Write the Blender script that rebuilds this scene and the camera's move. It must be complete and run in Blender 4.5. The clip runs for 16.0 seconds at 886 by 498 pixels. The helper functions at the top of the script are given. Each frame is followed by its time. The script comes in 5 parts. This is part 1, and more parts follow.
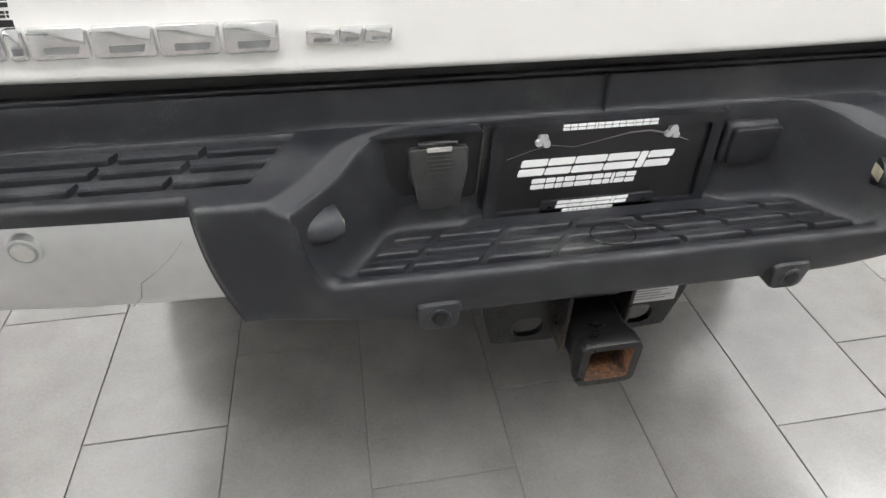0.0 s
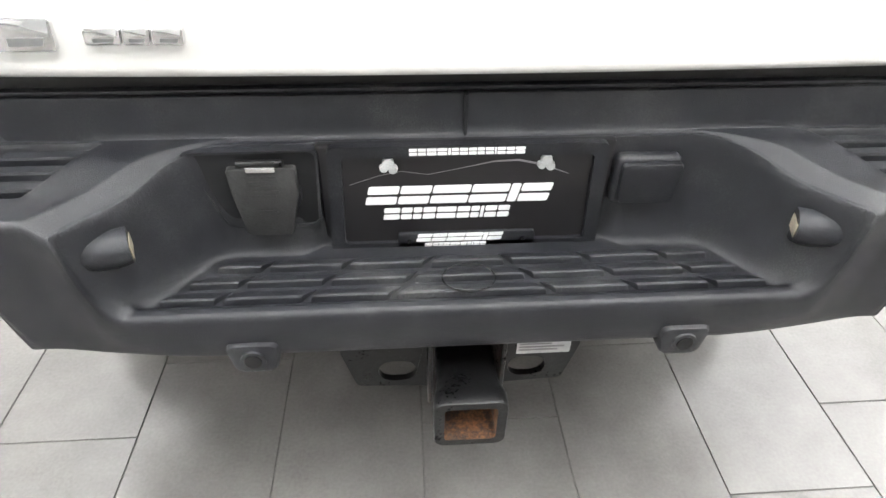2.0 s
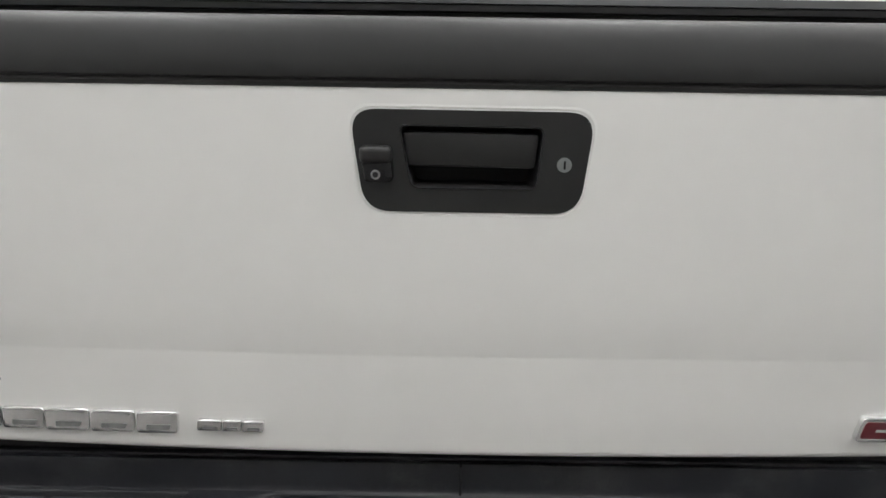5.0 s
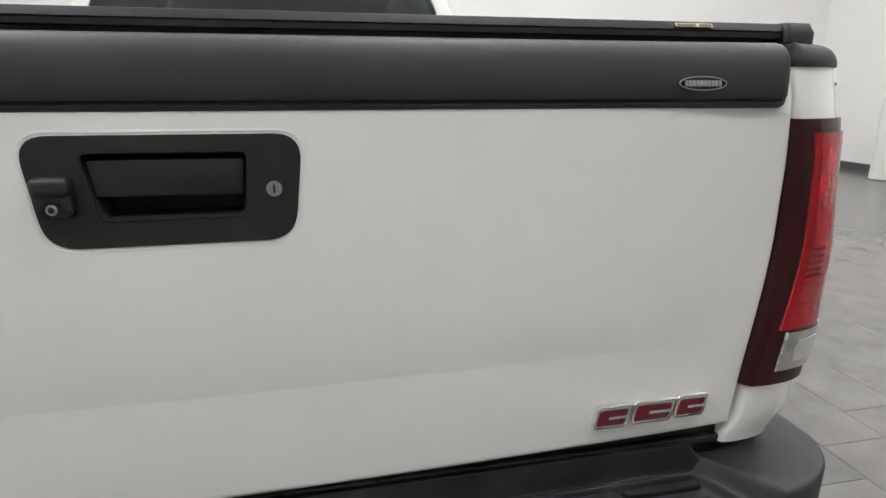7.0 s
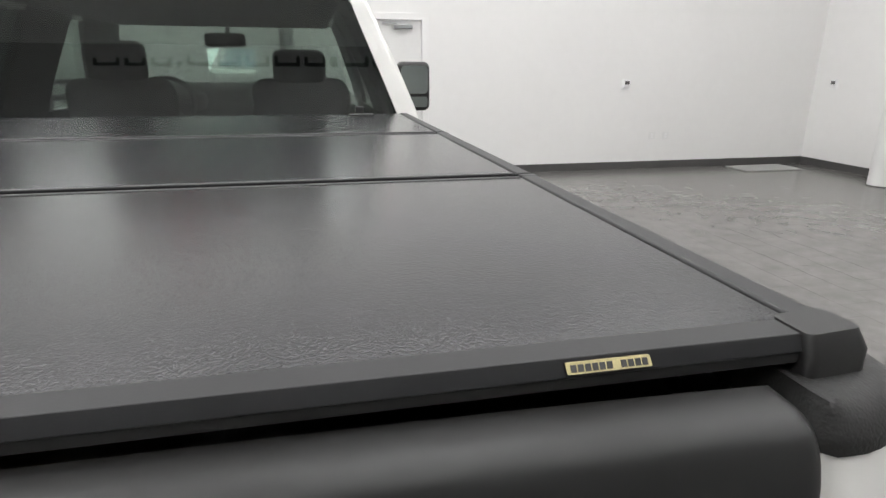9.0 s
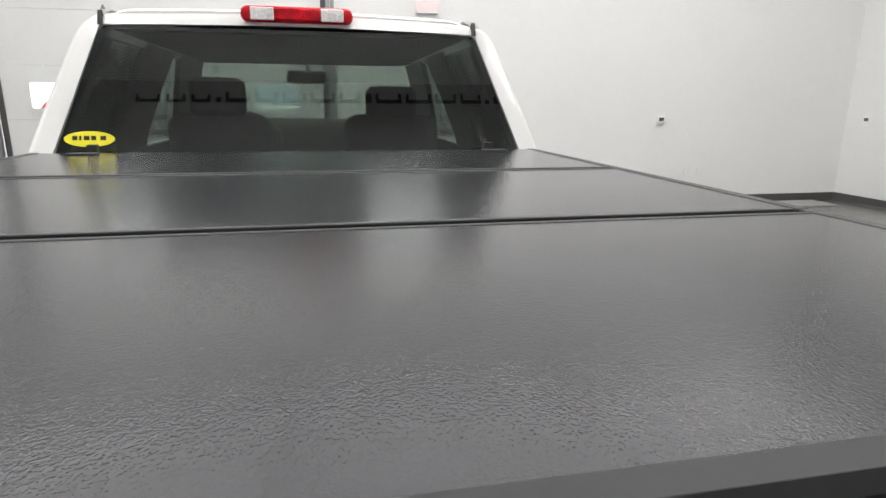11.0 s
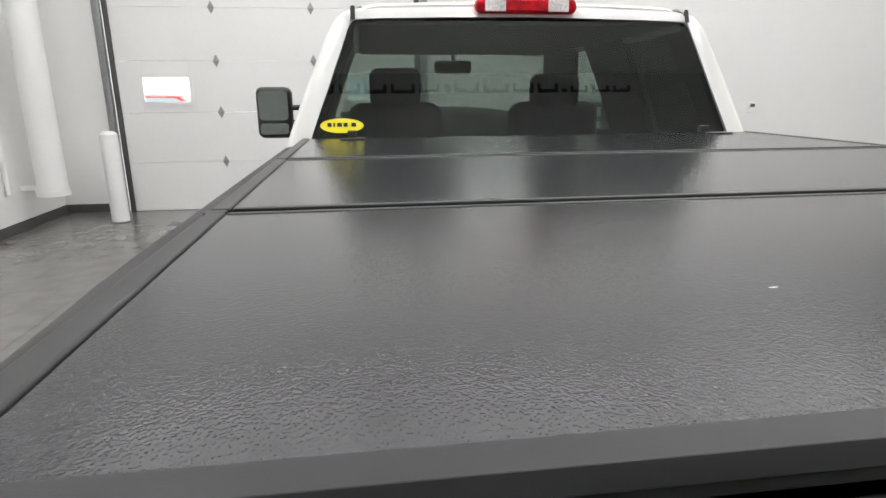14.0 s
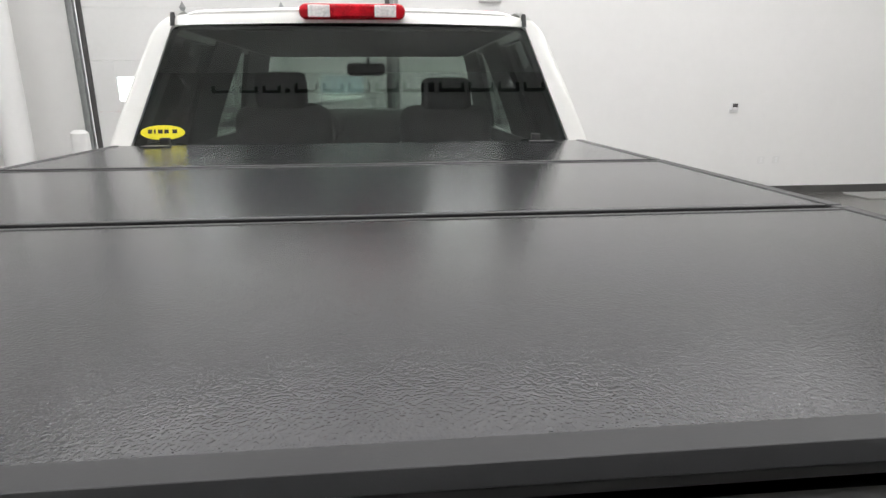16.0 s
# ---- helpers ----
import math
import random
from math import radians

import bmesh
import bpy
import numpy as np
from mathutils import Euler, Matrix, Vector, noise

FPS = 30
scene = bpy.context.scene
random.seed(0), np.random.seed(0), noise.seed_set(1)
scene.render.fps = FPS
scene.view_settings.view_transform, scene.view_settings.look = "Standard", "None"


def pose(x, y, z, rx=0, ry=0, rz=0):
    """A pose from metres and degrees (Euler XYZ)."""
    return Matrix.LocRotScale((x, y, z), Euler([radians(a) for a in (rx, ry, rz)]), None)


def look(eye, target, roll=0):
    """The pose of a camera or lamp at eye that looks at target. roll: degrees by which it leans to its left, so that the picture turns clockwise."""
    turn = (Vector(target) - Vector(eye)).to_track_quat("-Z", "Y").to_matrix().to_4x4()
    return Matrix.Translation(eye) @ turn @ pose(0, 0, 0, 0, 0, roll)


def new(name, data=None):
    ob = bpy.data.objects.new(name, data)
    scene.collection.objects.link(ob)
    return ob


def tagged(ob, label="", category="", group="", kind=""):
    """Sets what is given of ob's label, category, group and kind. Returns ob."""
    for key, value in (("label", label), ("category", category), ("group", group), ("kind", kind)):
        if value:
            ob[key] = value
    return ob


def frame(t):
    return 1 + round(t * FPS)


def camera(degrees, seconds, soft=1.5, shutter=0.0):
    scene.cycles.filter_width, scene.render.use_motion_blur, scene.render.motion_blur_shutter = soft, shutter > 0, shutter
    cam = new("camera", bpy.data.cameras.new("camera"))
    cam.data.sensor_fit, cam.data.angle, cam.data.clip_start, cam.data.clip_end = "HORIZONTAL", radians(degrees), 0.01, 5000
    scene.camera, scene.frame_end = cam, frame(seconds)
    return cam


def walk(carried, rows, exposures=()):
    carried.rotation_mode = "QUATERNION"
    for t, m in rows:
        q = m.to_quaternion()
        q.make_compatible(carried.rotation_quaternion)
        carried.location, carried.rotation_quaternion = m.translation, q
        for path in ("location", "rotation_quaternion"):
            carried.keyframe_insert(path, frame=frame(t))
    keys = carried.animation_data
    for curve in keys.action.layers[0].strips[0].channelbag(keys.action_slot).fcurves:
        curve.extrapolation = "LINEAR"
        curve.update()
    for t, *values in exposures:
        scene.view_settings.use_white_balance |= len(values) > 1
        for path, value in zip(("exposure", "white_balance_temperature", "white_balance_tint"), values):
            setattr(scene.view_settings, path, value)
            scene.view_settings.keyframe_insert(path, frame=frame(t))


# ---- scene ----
cam = camera(74.69, 16.0)
PATH = [
    (0, (-0.3342, -0.6328, 1.1497), (-0.0547, 0.8810, -0.1272), 0.99),
    (0.5, (-0.1674, -0.5523, 1.0803), (0.0467, 0.9743, -0.1939), 1.08),
    (1, (-0.0798, -0.5241, 1.0422), (0.0788, 1.0097, -0.2315), 1.06),
    (1.5, (-0.0562, -0.5243, 1.0450), (0.0794, 1.0119, -0.2284), 1.00),
    (2, (-0.0703, -0.5646, 1.1225), (0.0498, 0.9763, -0.1469), 1.01),
    (2.4, (-0.1245, -0.5935, 1.2529), (-0.0529, 0.9777, 0.0176), 1.15),
    (2.5, (-0.1411, -0.5973, 1.2911), (-0.0907, 0.9949, 0.0818), 0.93),
    (2.8, (-0.1733, -0.6199, 1.3580), (-0.2306, 1.1065, 0.3499), 0.61),
    (3, (-0.2045, -0.6299, 1.3856), (-0.3142, 1.1660, 0.5122), 0.78),
    (3.2, (-0.2315, -0.6161, 1.3988), (-0.3693, 1.2130, 0.6017), 1.02),
    (5.3, (0.0119, -0.7061, 1.3808), (0.0865, 1.2201, 0.8477), 0.66),
    (5.5, (0.0363, -0.7059, 1.3865), (0.1972, 1.2117, 0.8416), 0.51),
    (6, (0.0885, -0.7084, 1.3944), (0.3958, 1.1908, 0.8481), 0.29),
    (6.5, (0.1236, -0.6988, 1.3892), (0.4841, 1.1923, 0.8472), 0.15),
    (7, (0.1704, -0.6841, 1.4085), (0.5701, 1.1989, 0.8660), 0.07),
    (7.5, (0.2843, -0.5804, 1.5367), (0.7162, 1.2668, 0.9032), 0.82),
    (8, (0.4092, -0.4437, 1.6126), (0.8247, 1.4096, 0.9860), 0.29),
    (8.5, (0.5027, -0.2942, 1.6582), (0.9233, 1.5610, 1.0405), 0.49),
    (8.7, (0.5274, -0.2539, 1.6686), (0.9444, 1.6034, 1.0549), 0.38),
    (10.8, (0.1376, -0.1029, 1.6686), (0.5376, 1.7953, 1.1821), 0.35),
    (11, (0.0638, -0.1055, 1.6657), (0.4611, 1.7929, 1.1776), 0.41),
    (11.5, (-0.1093, -0.0511, 1.6382), (0.2874, 1.8495, 1.1583), 0.24),
    (12, (-0.3080, -0.0313, 1.6343), (0.0898, 1.8690, 1.1539), 0.22),
    (12.5, (-0.5451, -0.0605, 1.6404), (-0.1514, 1.8416, 1.1641), 0.09),
    (13, (-0.6918, -0.0729, 1.6366), (-0.3102, 1.8296, 1.1517), -0.12),
    (13.5, (-0.7204, -0.0817, 1.6378), (-0.4089, 1.8282, 1.1327), -0.20),
    (14, (-0.6645, -0.1140, 1.6511), (-0.4064, 1.8002, 1.1326), -0.39),
    (14.5, (-0.4388, -0.2107, 1.6610), (-0.2321, 1.7091, 1.1399), -0.50),
    (15, (-0.2347, -0.2260, 1.6583), (-0.0633, 1.6966, 1.1347), -0.48),
    (15.5, (-0.0406, -0.1596, 1.6668), (0.1299, 1.7622, 1.1396), -0.44),
    (16, (0.1214, -0.1660, 1.6834), (0.3005, 1.7549, 1.1560), -0.32),
]
walk(cam, [(t, look(e, a, r)) for t, e, a, r in PATH],
     [(0, 0.75), (0.5, 0.8), (1.0, 0.8), (1.5, 1.0), (2.0, 1.28), (2.5, 0.5), (3.0, -0.1), (5.5, -0.22), (7.0, -0.32), (8.0, -0.38), (8.7, -0.38), (11.0, -0.38), (16.0, -0.38)])

# ---- world and lights ----
world = bpy.data.worlds.new("world")
scene.world = world
world.use_nodes = True
world.node_tree.nodes["Background"].inputs[0].default_value = (0.75, 0.8, 0.9, 1)
world.node_tree.nodes["Background"].inputs[1].default_value = 0.3

CEIL = 6.15
LAMPS = [(x, y) for x in (-2.6, 1.2, 5.2) for y in (-2.0, 1.2)]
FILLPANELS = [(x, y) for x in (-2.6, 1.6, 5.8) for y in (4.2, 7.05)]


def area(x, y, z, sx, sy, power):
    d = bpy.data.lights.new("ceiling_lamp", "AREA")
    d.shape, d.size, d.size_y, d.energy = "RECTANGLE", sx, sy, power
    d.color = (0.985, 0.99, 1.0)
    o = new("ceiling_lamp", d)
    o.location = (x, y, z)


for lx, ly in LAMPS:
    area(lx, ly, CEIL - 0.675, 1.0, 1.9, 52)


# ---- materials ----
def material(name, color, rough=0.5, metal=0.0, var=0.0, scale=8.0, bump=0.0, bscale=200.0, coat=0.0, spec=0.5, rvar=0.0, detail=4.0, dust=0.0, dustcol=(0.16, 0.16, 0.155), dfine=900, dbig=14, dlow=0.27, dhigh=0.46):
    """Principled surface with colour variation at two scales and a fine relief."""
    m = bpy.data.materials.new(name)
    m.use_nodes = True
    nt = m.node_tree
    n, l = nt.nodes, nt.links
    b = n["Principled BSDF"]
    b.inputs["Base Color"].default_value = (*color, 1)
    b.inputs["Roughness"].default_value = rough
    b.inputs["Metallic"].default_value = metal
    b.inputs["Coat Weight"].default_value = coat
    b.inputs["Coat Roughness"].default_value = 0.03
    b.inputs["Specular IOR Level"].default_value = spec
    tc = n.new("ShaderNodeTexCoord")
    if var or rvar:
        a = n.new("ShaderNodeTexNoise")
        a.inputs["Scale"].default_value, a.inputs["Detail"].default_value = scale, detail
        l.new(tc.outputs["Object"], a.inputs["Vector"])
        a2 = n.new("ShaderNodeTexNoise")
        a2.inputs["Scale"].default_value, a2.inputs["Detail"].default_value = scale * 11, 3
        l.new(tc.outputs["Object"], a2.inputs["Vector"])
        s = n.new("ShaderNodeMath")
        s.operation = "ADD"
        l.new(a.outputs["Fac"], s.inputs[0])
        l.new(a2.outputs["Fac"], s.inputs[1])
        if var:
            r = n.new("ShaderNodeMapRange")
            r.inputs["From Min"].default_value, r.inputs["From Max"].default_value = 0.7, 1.3
            r.inputs["To Min"].default_value, r.inputs["To Max"].default_value = 1 - var, 1 + var
            l.new(s.outputs[0], r.inputs["Value"])
            mul = n.new("ShaderNodeVectorMath")
            mul.operation = "SCALE"
            mul.inputs[0].default_value = color
            l.new(r.outputs[0], mul.inputs["Scale"])
            l.new(mul.outputs[0], b.inputs["Base Color"])
        if rvar:
            r2 = n.new("ShaderNodeMapRange")
            r2.inputs["From Min"].default_value, r2.inputs["From Max"].default_value = 0.7, 1.3
            r2.inputs["To Min"].default_value, r2.inputs["To Max"].default_value = max(0.02, rough - rvar), rough + rvar
            l.new(s.outputs[0], r2.inputs["Value"])
            l.new(r2.outputs[0], b.inputs["Roughness"])
    if dust:
        d1 = n.new("ShaderNodeTexNoise")
        d1.inputs["Scale"].default_value, d1.inputs["Detail"].default_value, d1.inputs["Roughness"].default_value = dfine, 2, 0.7
        l.new(tc.outputs["Object"], d1.inputs["Vector"])
        d2 = n.new("ShaderNodeTexNoise")
        d2.inputs["Scale"].default_value, d2.inputs["Detail"].default_value = dbig, 6
        l.new(tc.outputs["Object"], d2.inputs["Vector"])
        dm = n.new("ShaderNodeMath")
        dm.operation = "MULTIPLY"
        l.new(d1.outputs["Fac"], dm.inputs[0])
        l.new(d2.outputs["Fac"], dm.inputs[1])
        dr = n.new("ShaderNodeMapRange")
        dr.inputs["From Min"].default_value, dr.inputs["From Max"].default_value = dlow, dhigh
        dr.inputs["To Max"].default_value = dust
        l.new(dm.outputs[0], dr.inputs["Value"])
        mxc = n.new("ShaderNodeMix")
        mxc.data_type = "RGBA"
        mxc.inputs[6].default_value, mxc.inputs[7].default_value = (*color, 1), (*dustcol, 1)
        if b.inputs["Base Color"].is_linked:
            l.new(b.inputs["Base Color"].links[0].from_socket, mxc.inputs[6])
        l.new(dr.outputs[0], mxc.inputs[0])
        l.new(mxc.outputs[2], b.inputs["Base Color"])
    if bump:
        c = n.new("ShaderNodeTexNoise")
        c.inputs["Scale"].default_value, c.inputs["Detail"].default_value = bscale, 2
        l.new(tc.outputs["Object"], c.inputs["Vector"])
        bp = n.new("ShaderNodeBump")
        bp.inputs["Strength"].default_value, bp.inputs["Distance"].default_value = bump, 0.002
        l.new(c.outputs["Fac"], bp.inputs["Height"])
        l.new(bp.outputs[0], b.inputs["Normal"])
    return m


def glass(name, tint, base_gloss=0.04):
    """Thin pane: tinted clear passage with a Fresnel gloss."""
    m = bpy.data.materials.new(name)
    m.use_nodes = True
    nt = m.node_tree
    n, l = nt.nodes, nt.links
    n.remove(n["Principled BSDF"])
    t = n.new("ShaderNodeBsdfTransparent")
    t.inputs[0].default_value = (*tint, 1)
    g = n.new("ShaderNodeBsdfGlossy")
    g.inputs["Roughness"].default_value = 0.01
    lw = n.new("ShaderNodeLayerWeight")
    lw.inputs[0].default_value = 0.5
    pw = n.new("ShaderNodeMath")
    pw.operation = "POWER"
    pw.inputs[1].default_value = 4.5
    l.new(lw.outputs["Facing"], pw.inputs[0])
    f = n.new("ShaderNodeMath")
    f.operation = "MULTIPLY_ADD"
    f.inputs[1].default_value, f.inputs[2].default_value = 0.9, base_gloss
    l.new(pw.outputs[0], f.inputs[0])
    mx = n.new("ShaderNodeMixShader")
    l.new(f.outputs[0], mx.inputs[0])
    l.new(t.outputs[0], mx.inputs[1])
    l.new(g.outputs[0], mx.inputs[2])
    l.new(mx.outputs[0], n["Material Output"].inputs[0])
    return m


def emitter(name, color, strength):
    m = bpy.data.materials.new(name)
    m.use_nodes = True
    b = m.node_tree.nodes["Principled BSDF"]
    b.inputs["Base Color"].default_value = (0.8, 0.8, 0.8, 1)
    b.inputs["Emission Color"].default_value = (*color, 1)
    b.inputs["Emission Strength"].default_value = strength
    return m


def tile_material():
    """Grey cement-look porcelain: cloudy blotches, fine specks, each tile a little lighter or darker."""
    m = bpy.data.materials.new("cement_tile")
    m.use_nodes = True
    nt = m.node_tree
    n, l = nt.nodes, nt.links
    b = n["Principled BSDF"]
    g = n.new("ShaderNodeNewGeometry")
    oi = n.new("ShaderNodeObjectInfo")
    off = n.new("ShaderNodeVectorMath")
    off.operation = "MULTIPLY_ADD"
    cmb = n.new("ShaderNodeCombineXYZ")
    l.new(oi.outputs["Random"], cmb.inputs[0])
    l.new(oi.outputs["Random"], cmb.inputs[1])
    l.new(cmb.outputs[0], off.inputs[0])
    off.inputs[1].default_value = (31, 17, 0)
    l.new(g.outputs["Position"], off.inputs[2])
    a = n.new("ShaderNodeTexNoise")
    a.inputs["Scale"].default_value, a.inputs["Detail"].default_value, a.inputs["Roughness"].default_value = 5.0, 7, 0.6
    l.new(off.outputs[0], a.inputs["Vector"])
    a2 = n.new("ShaderNodeTexNoise")
    a2.inputs["Scale"].default_value, a2.inputs["Detail"].default_value = 140, 3
    l.new(off.outputs[0], a2.inputs["Vector"])
    r = n.new("ShaderNodeValToRGB")
    r.color_ramp.elements[0].position, r.color_ramp.elements[0].color = 0.25, (0.116, 0.111, 0.106, 1)
    r.color_ramp.elements[1].position, r.color_ramp.elements[1].color = 0.78, (0.186, 0.179, 0.171, 1)
    ad = n.new("ShaderNodeMath")
    ad.operation = "MULTIPLY_ADD"
    ad.inputs[1].default_value, ad.inputs[2].default_value = 0.4, -0.2
    l.new(a2.outputs["Fac"], ad.inputs[0])
    ad2 = n.new("ShaderNodeMath")
    l.new(a.outputs["Fac"], ad2.inputs[0])
    l.new(ad.outputs[0], ad2.inputs[1])
    l.new(ad2.outputs[0], r.inputs[0])
    sc = n.new("ShaderNodeMapRange")
    sc.inputs["To Min"].default_value, sc.inputs["To Max"].default_value = 0.92, 1.07
    l.new(oi.outputs["Random"], sc.inputs["Value"])
    vm = n.new("ShaderNodeVectorMath")
    vm.operation = "SCALE"
    l.new(r.outputs[0], vm.inputs[0])
    l.new(sc.outputs[0], vm.inputs["Scale"])
    l.new(vm.outputs[0], b.inputs["Base Color"])
    rr = n.new("ShaderNodeMapRange")
    rr.inputs["To Min"].default_value, rr.inputs["To Max"].default_value = 0.19, 0.27
    l.new(a.outputs["Fac"], rr.inputs["Value"])
    l.new(rr.outputs[0], b.inputs["Roughness"])
    bp = n.new("ShaderNodeBump")
    bp.inputs["Strength"].default_value, bp.inputs["Distance"].default_value = 0.02, 0.001
    l.new(a2.outputs["Fac"], bp.inputs["Height"])
    l.new(bp.outputs[0], b.inputs["Normal"])
    return m


def grain_material(name, color, rough, depth, size, stretch=1.0, spec=0.5, coat=0.0, fleck=0.0, spread=(-0.06, 0.08)):
    """Moulded leather grain: cells with soft ridges."""
    m = bpy.data.materials.new(name)
    m.use_nodes = True
    nt = m.node_tree
    n, l = nt.nodes, nt.links
    b = n["Principled BSDF"]
    b.inputs["Base Color"].default_value = (*color, 1)
    b.inputs["Roughness"].default_value = rough
    b.inputs["Specular IOR Level"].default_value = spec
    b.inputs["Coat Weight"].default_value, b.inputs["Coat Roughness"].default_value = coat, 0.1
    tc = n.new("ShaderNodeTexCoord")
    mp = n.new("ShaderNodeMapping")
    mp.inputs["Scale"].default_value = (1 / size, stretch / size, 1 / size)
    l.new(tc.outputs["Object"], mp.inputs["Vector"])
    w = n.new("ShaderNodeTexNoise")
    w.inputs["Scale"].default_value, w.inputs["Detail"].default_value, w.inputs["Distortion"].default_value = 0.6, 2.5, 0.6
    l.new(mp.outputs[0], w.inputs["Vector"])
    v = n.new("ShaderNodeTexVoronoi")
    v.feature = "SMOOTH_F1"
    v.inputs["Scale"].default_value = 0.9
    l.new(mp.outputs[0], v.inputs["Vector"])
    ad = n.new("ShaderNodeMath")
    l.new(w.outputs["Fac"], ad.inputs[0])
    l.new(v.outputs["Distance"], ad.inputs[1])
    bp = n.new("ShaderNodeBump")
    bp.inputs["Strength"].default_value, bp.inputs["Distance"].default_value = 0.8, depth
    l.new(ad.outputs[0], bp.inputs["Height"])
    l.new(bp.outputs[0], b.inputs["Normal"])
    if fleck:
        # pale worn tips of the pebbles
        fn = n.new("ShaderNodeTexNoise")
        fn.inputs["Scale"].default_value, fn.inputs["Detail"].default_value = 0.8, 2
        l.new(mp.outputs[0], fn.inputs["Vector"])
        fr = n.new("ShaderNodeMapRange")
        fr.inputs["From Min"].default_value, fr.inputs["From Max"].default_value = 0.5, 0.72
        l.new(fn.outputs["Fac"], fr.inputs["Value"])
        fm = n.new("ShaderNodeMix")
        fm.data_type = "RGBA"
        fm.inputs[6].default_value, fm.inputs[7].default_value = (*color, 1), (fleck, fleck, fleck * 1.03, 1)
        l.new(fr.outputs[0], fm.inputs[0])
        l.new(fm.outputs[2], b.inputs["Base Color"])
    big = n.new("ShaderNodeTexNoise")
    big.inputs["Scale"].default_value, big.inputs["Detail"].default_value = 3.0, 5
    l.new(tc.outputs["Object"], big.inputs["Vector"])
    rr = n.new("ShaderNodeMapRange")
    rr.inputs["From Min"].default_value, rr.inputs["From Max"].default_value = 0.3, 0.7
    rr.inputs["To Min"].default_value, rr.inputs["To Max"].default_value = rough + spread[0], rough + spread[1]
    l.new(big.outputs["Fac"], rr.inputs["Value"])
    l.new(rr.outputs[0], b.inputs["Roughness"])
    return m


PAINT = material("white_paint", (0.78, 0.775, 0.75), 0.35, var=0.012, scale=1.5, coat=1.0, bump=0.012, bscale=900)
BLACK = material("black_plastic", (0.0090, 0.0096, 0.0130), 0.41, spec=0.48, var=0.22, scale=5, bump=0.4, bscale=900, rvar=0.07, dust=0.28)
BLACK_RAW = material("worn_black_plastic", (0.0122, 0.013, 0.0168), 0.42, spec=0.45, var=0.35, scale=9, bump=0.35, bscale=1000, rvar=0.12, dust=0.6)
CAPPLASTIC = material("smooth_black_trim", (0.0115, 0.0112, 0.0112), 0.43, spec=0.42, var=0.06, scale=3, bump=0.12, bscale=1800)
RAILCAP = grain_material("grained_black_trim", (0.011, 0.0105, 0.0105), 0.58, 0.0005, 0.0020, spec=0.45)
ALU = material("black_anodised_aluminium", (0.014, 0.014, 0.0152), 0.42, spec=0.35, var=0.06, scale=6, bump=0.05, bscale=900)
PANEL = grain_material("pebbled_black_panel", (0.027, 0.027, 0.030), 0.13, 0.00022, 0.0020, 1.0, spec=0.33, fleck=0.032, spread=(-0.015, 0.015))
RUBBER = material("black_rubber", (0.012, 0.012, 0.012), 0.6)
# near-black for cavities: their shade is put into the colour
DARK = material("cavity_shade", (0.006, 0.006, 0.007), 0.8)
GLOSSBLACK = material("gloss_black", (0.008, 0.008, 0.009), 0.12)
CHROME = material("chrome", (0.8, 0.8, 0.8), 0.08, 1.0)
BRUSHED = material("bright_bumper_steel", (0.62, 0.62, 0.62), 0.34, 1.0, var=0.05, scale=4, rvar=0.03)
REDFILL = material("dark_red_enamel", (0.11, 0.004, 0.011), 0.3, spec=0.6)
LAMPRED = material("red_lens", (0.33, 0.002, 0.008), 0.2, spec=0.4, var=0.25, scale=9, coat=0.35)
LAMPBRIGHT = material("bright_red_reflector", (0.56, 0.004, 0.014), 0.26, 0.55, var=0.45, scale=30, bump=0.7, bscale=140, coat=0.3)
LAMPBOWL = material("reversing_lamp_bowl", (0.42, 0.41, 0.40), 0.16, 0.75, var=0.5, scale=38, bump=0.6, bscale=70, coat=1.0)
LAMPDARK = material("dark_red_lens", (0.03, 0.0013, 0.0035), 0.3, spec=0.35)
LAMPCLEAR = material("clear_lens", (0.8, 0.79, 0.77), 0.3, 0.4, var=0.3, scale=9)
RUST = material("rust", (0.12, 0.052, 0.02), 0.85, var=0.75, scale=28, bump=0.8, bscale=260, dust=0.8, dustcol=(0.025, 0.018, 0.015), dfine=120, dbig=25, dlow=0.22, dhigh=0.34)
RUSTPATCH = material("rust_patched_steel", (0.012, 0.0115, 0.0115), 0.35, var=0.4, scale=25, bump=0.6, bscale=200, rvar=0.12, dust=0.85, dustcol=(0.09, 0.048, 0.026), dfine=90, dbig=22, dlow=0.29, dhigh=0.42)
UNDER = material("dusty_underbody", (0.022, 0.021, 0.02), 0.75, var=0.3, scale=8, bump=0.3, bscale=200)
TRIMDARK = material("dark_cab_trim", (0.022, 0.022, 0.0225), 0.7, var=0.12, scale=10, bump=0.15, bscale=500)
GREYWALL = material("grey_wall_paint", (0.36, 0.36, 0.358), 0.6, var=0.03, scale=0.8, bump=0.05, bscale=160)
STEELBLACK = material("black_painted_steel", (0.007, 0.007, 0.0075), 0.36, spec=0.35, var=0.3, scale=25, bump=0.25, bscale=120, rvar=0.12)
PLATEBLACK = material("plate_black", (0.012, 0.011, 0.012), 0.35)
WHITEPRINT = material("white_print", (0.82, 0.82, 0.82), 0.5)
GREYPRINT = material("grey_print", (0.25, 0.24, 0.25), 0.5)
SCREW = material("pale_grey_screw_cap", (0.45, 0.46, 0.46), 0.4, var=0.2, scale=60)
AMBERGLASS = material("old_lamp_glass", (0.4, 0.36, 0.27), 0.3, var=0.3, scale=60)
YELLOW = material("yellow_vinyl", (0.75, 0.66, 0.02), 0.4)
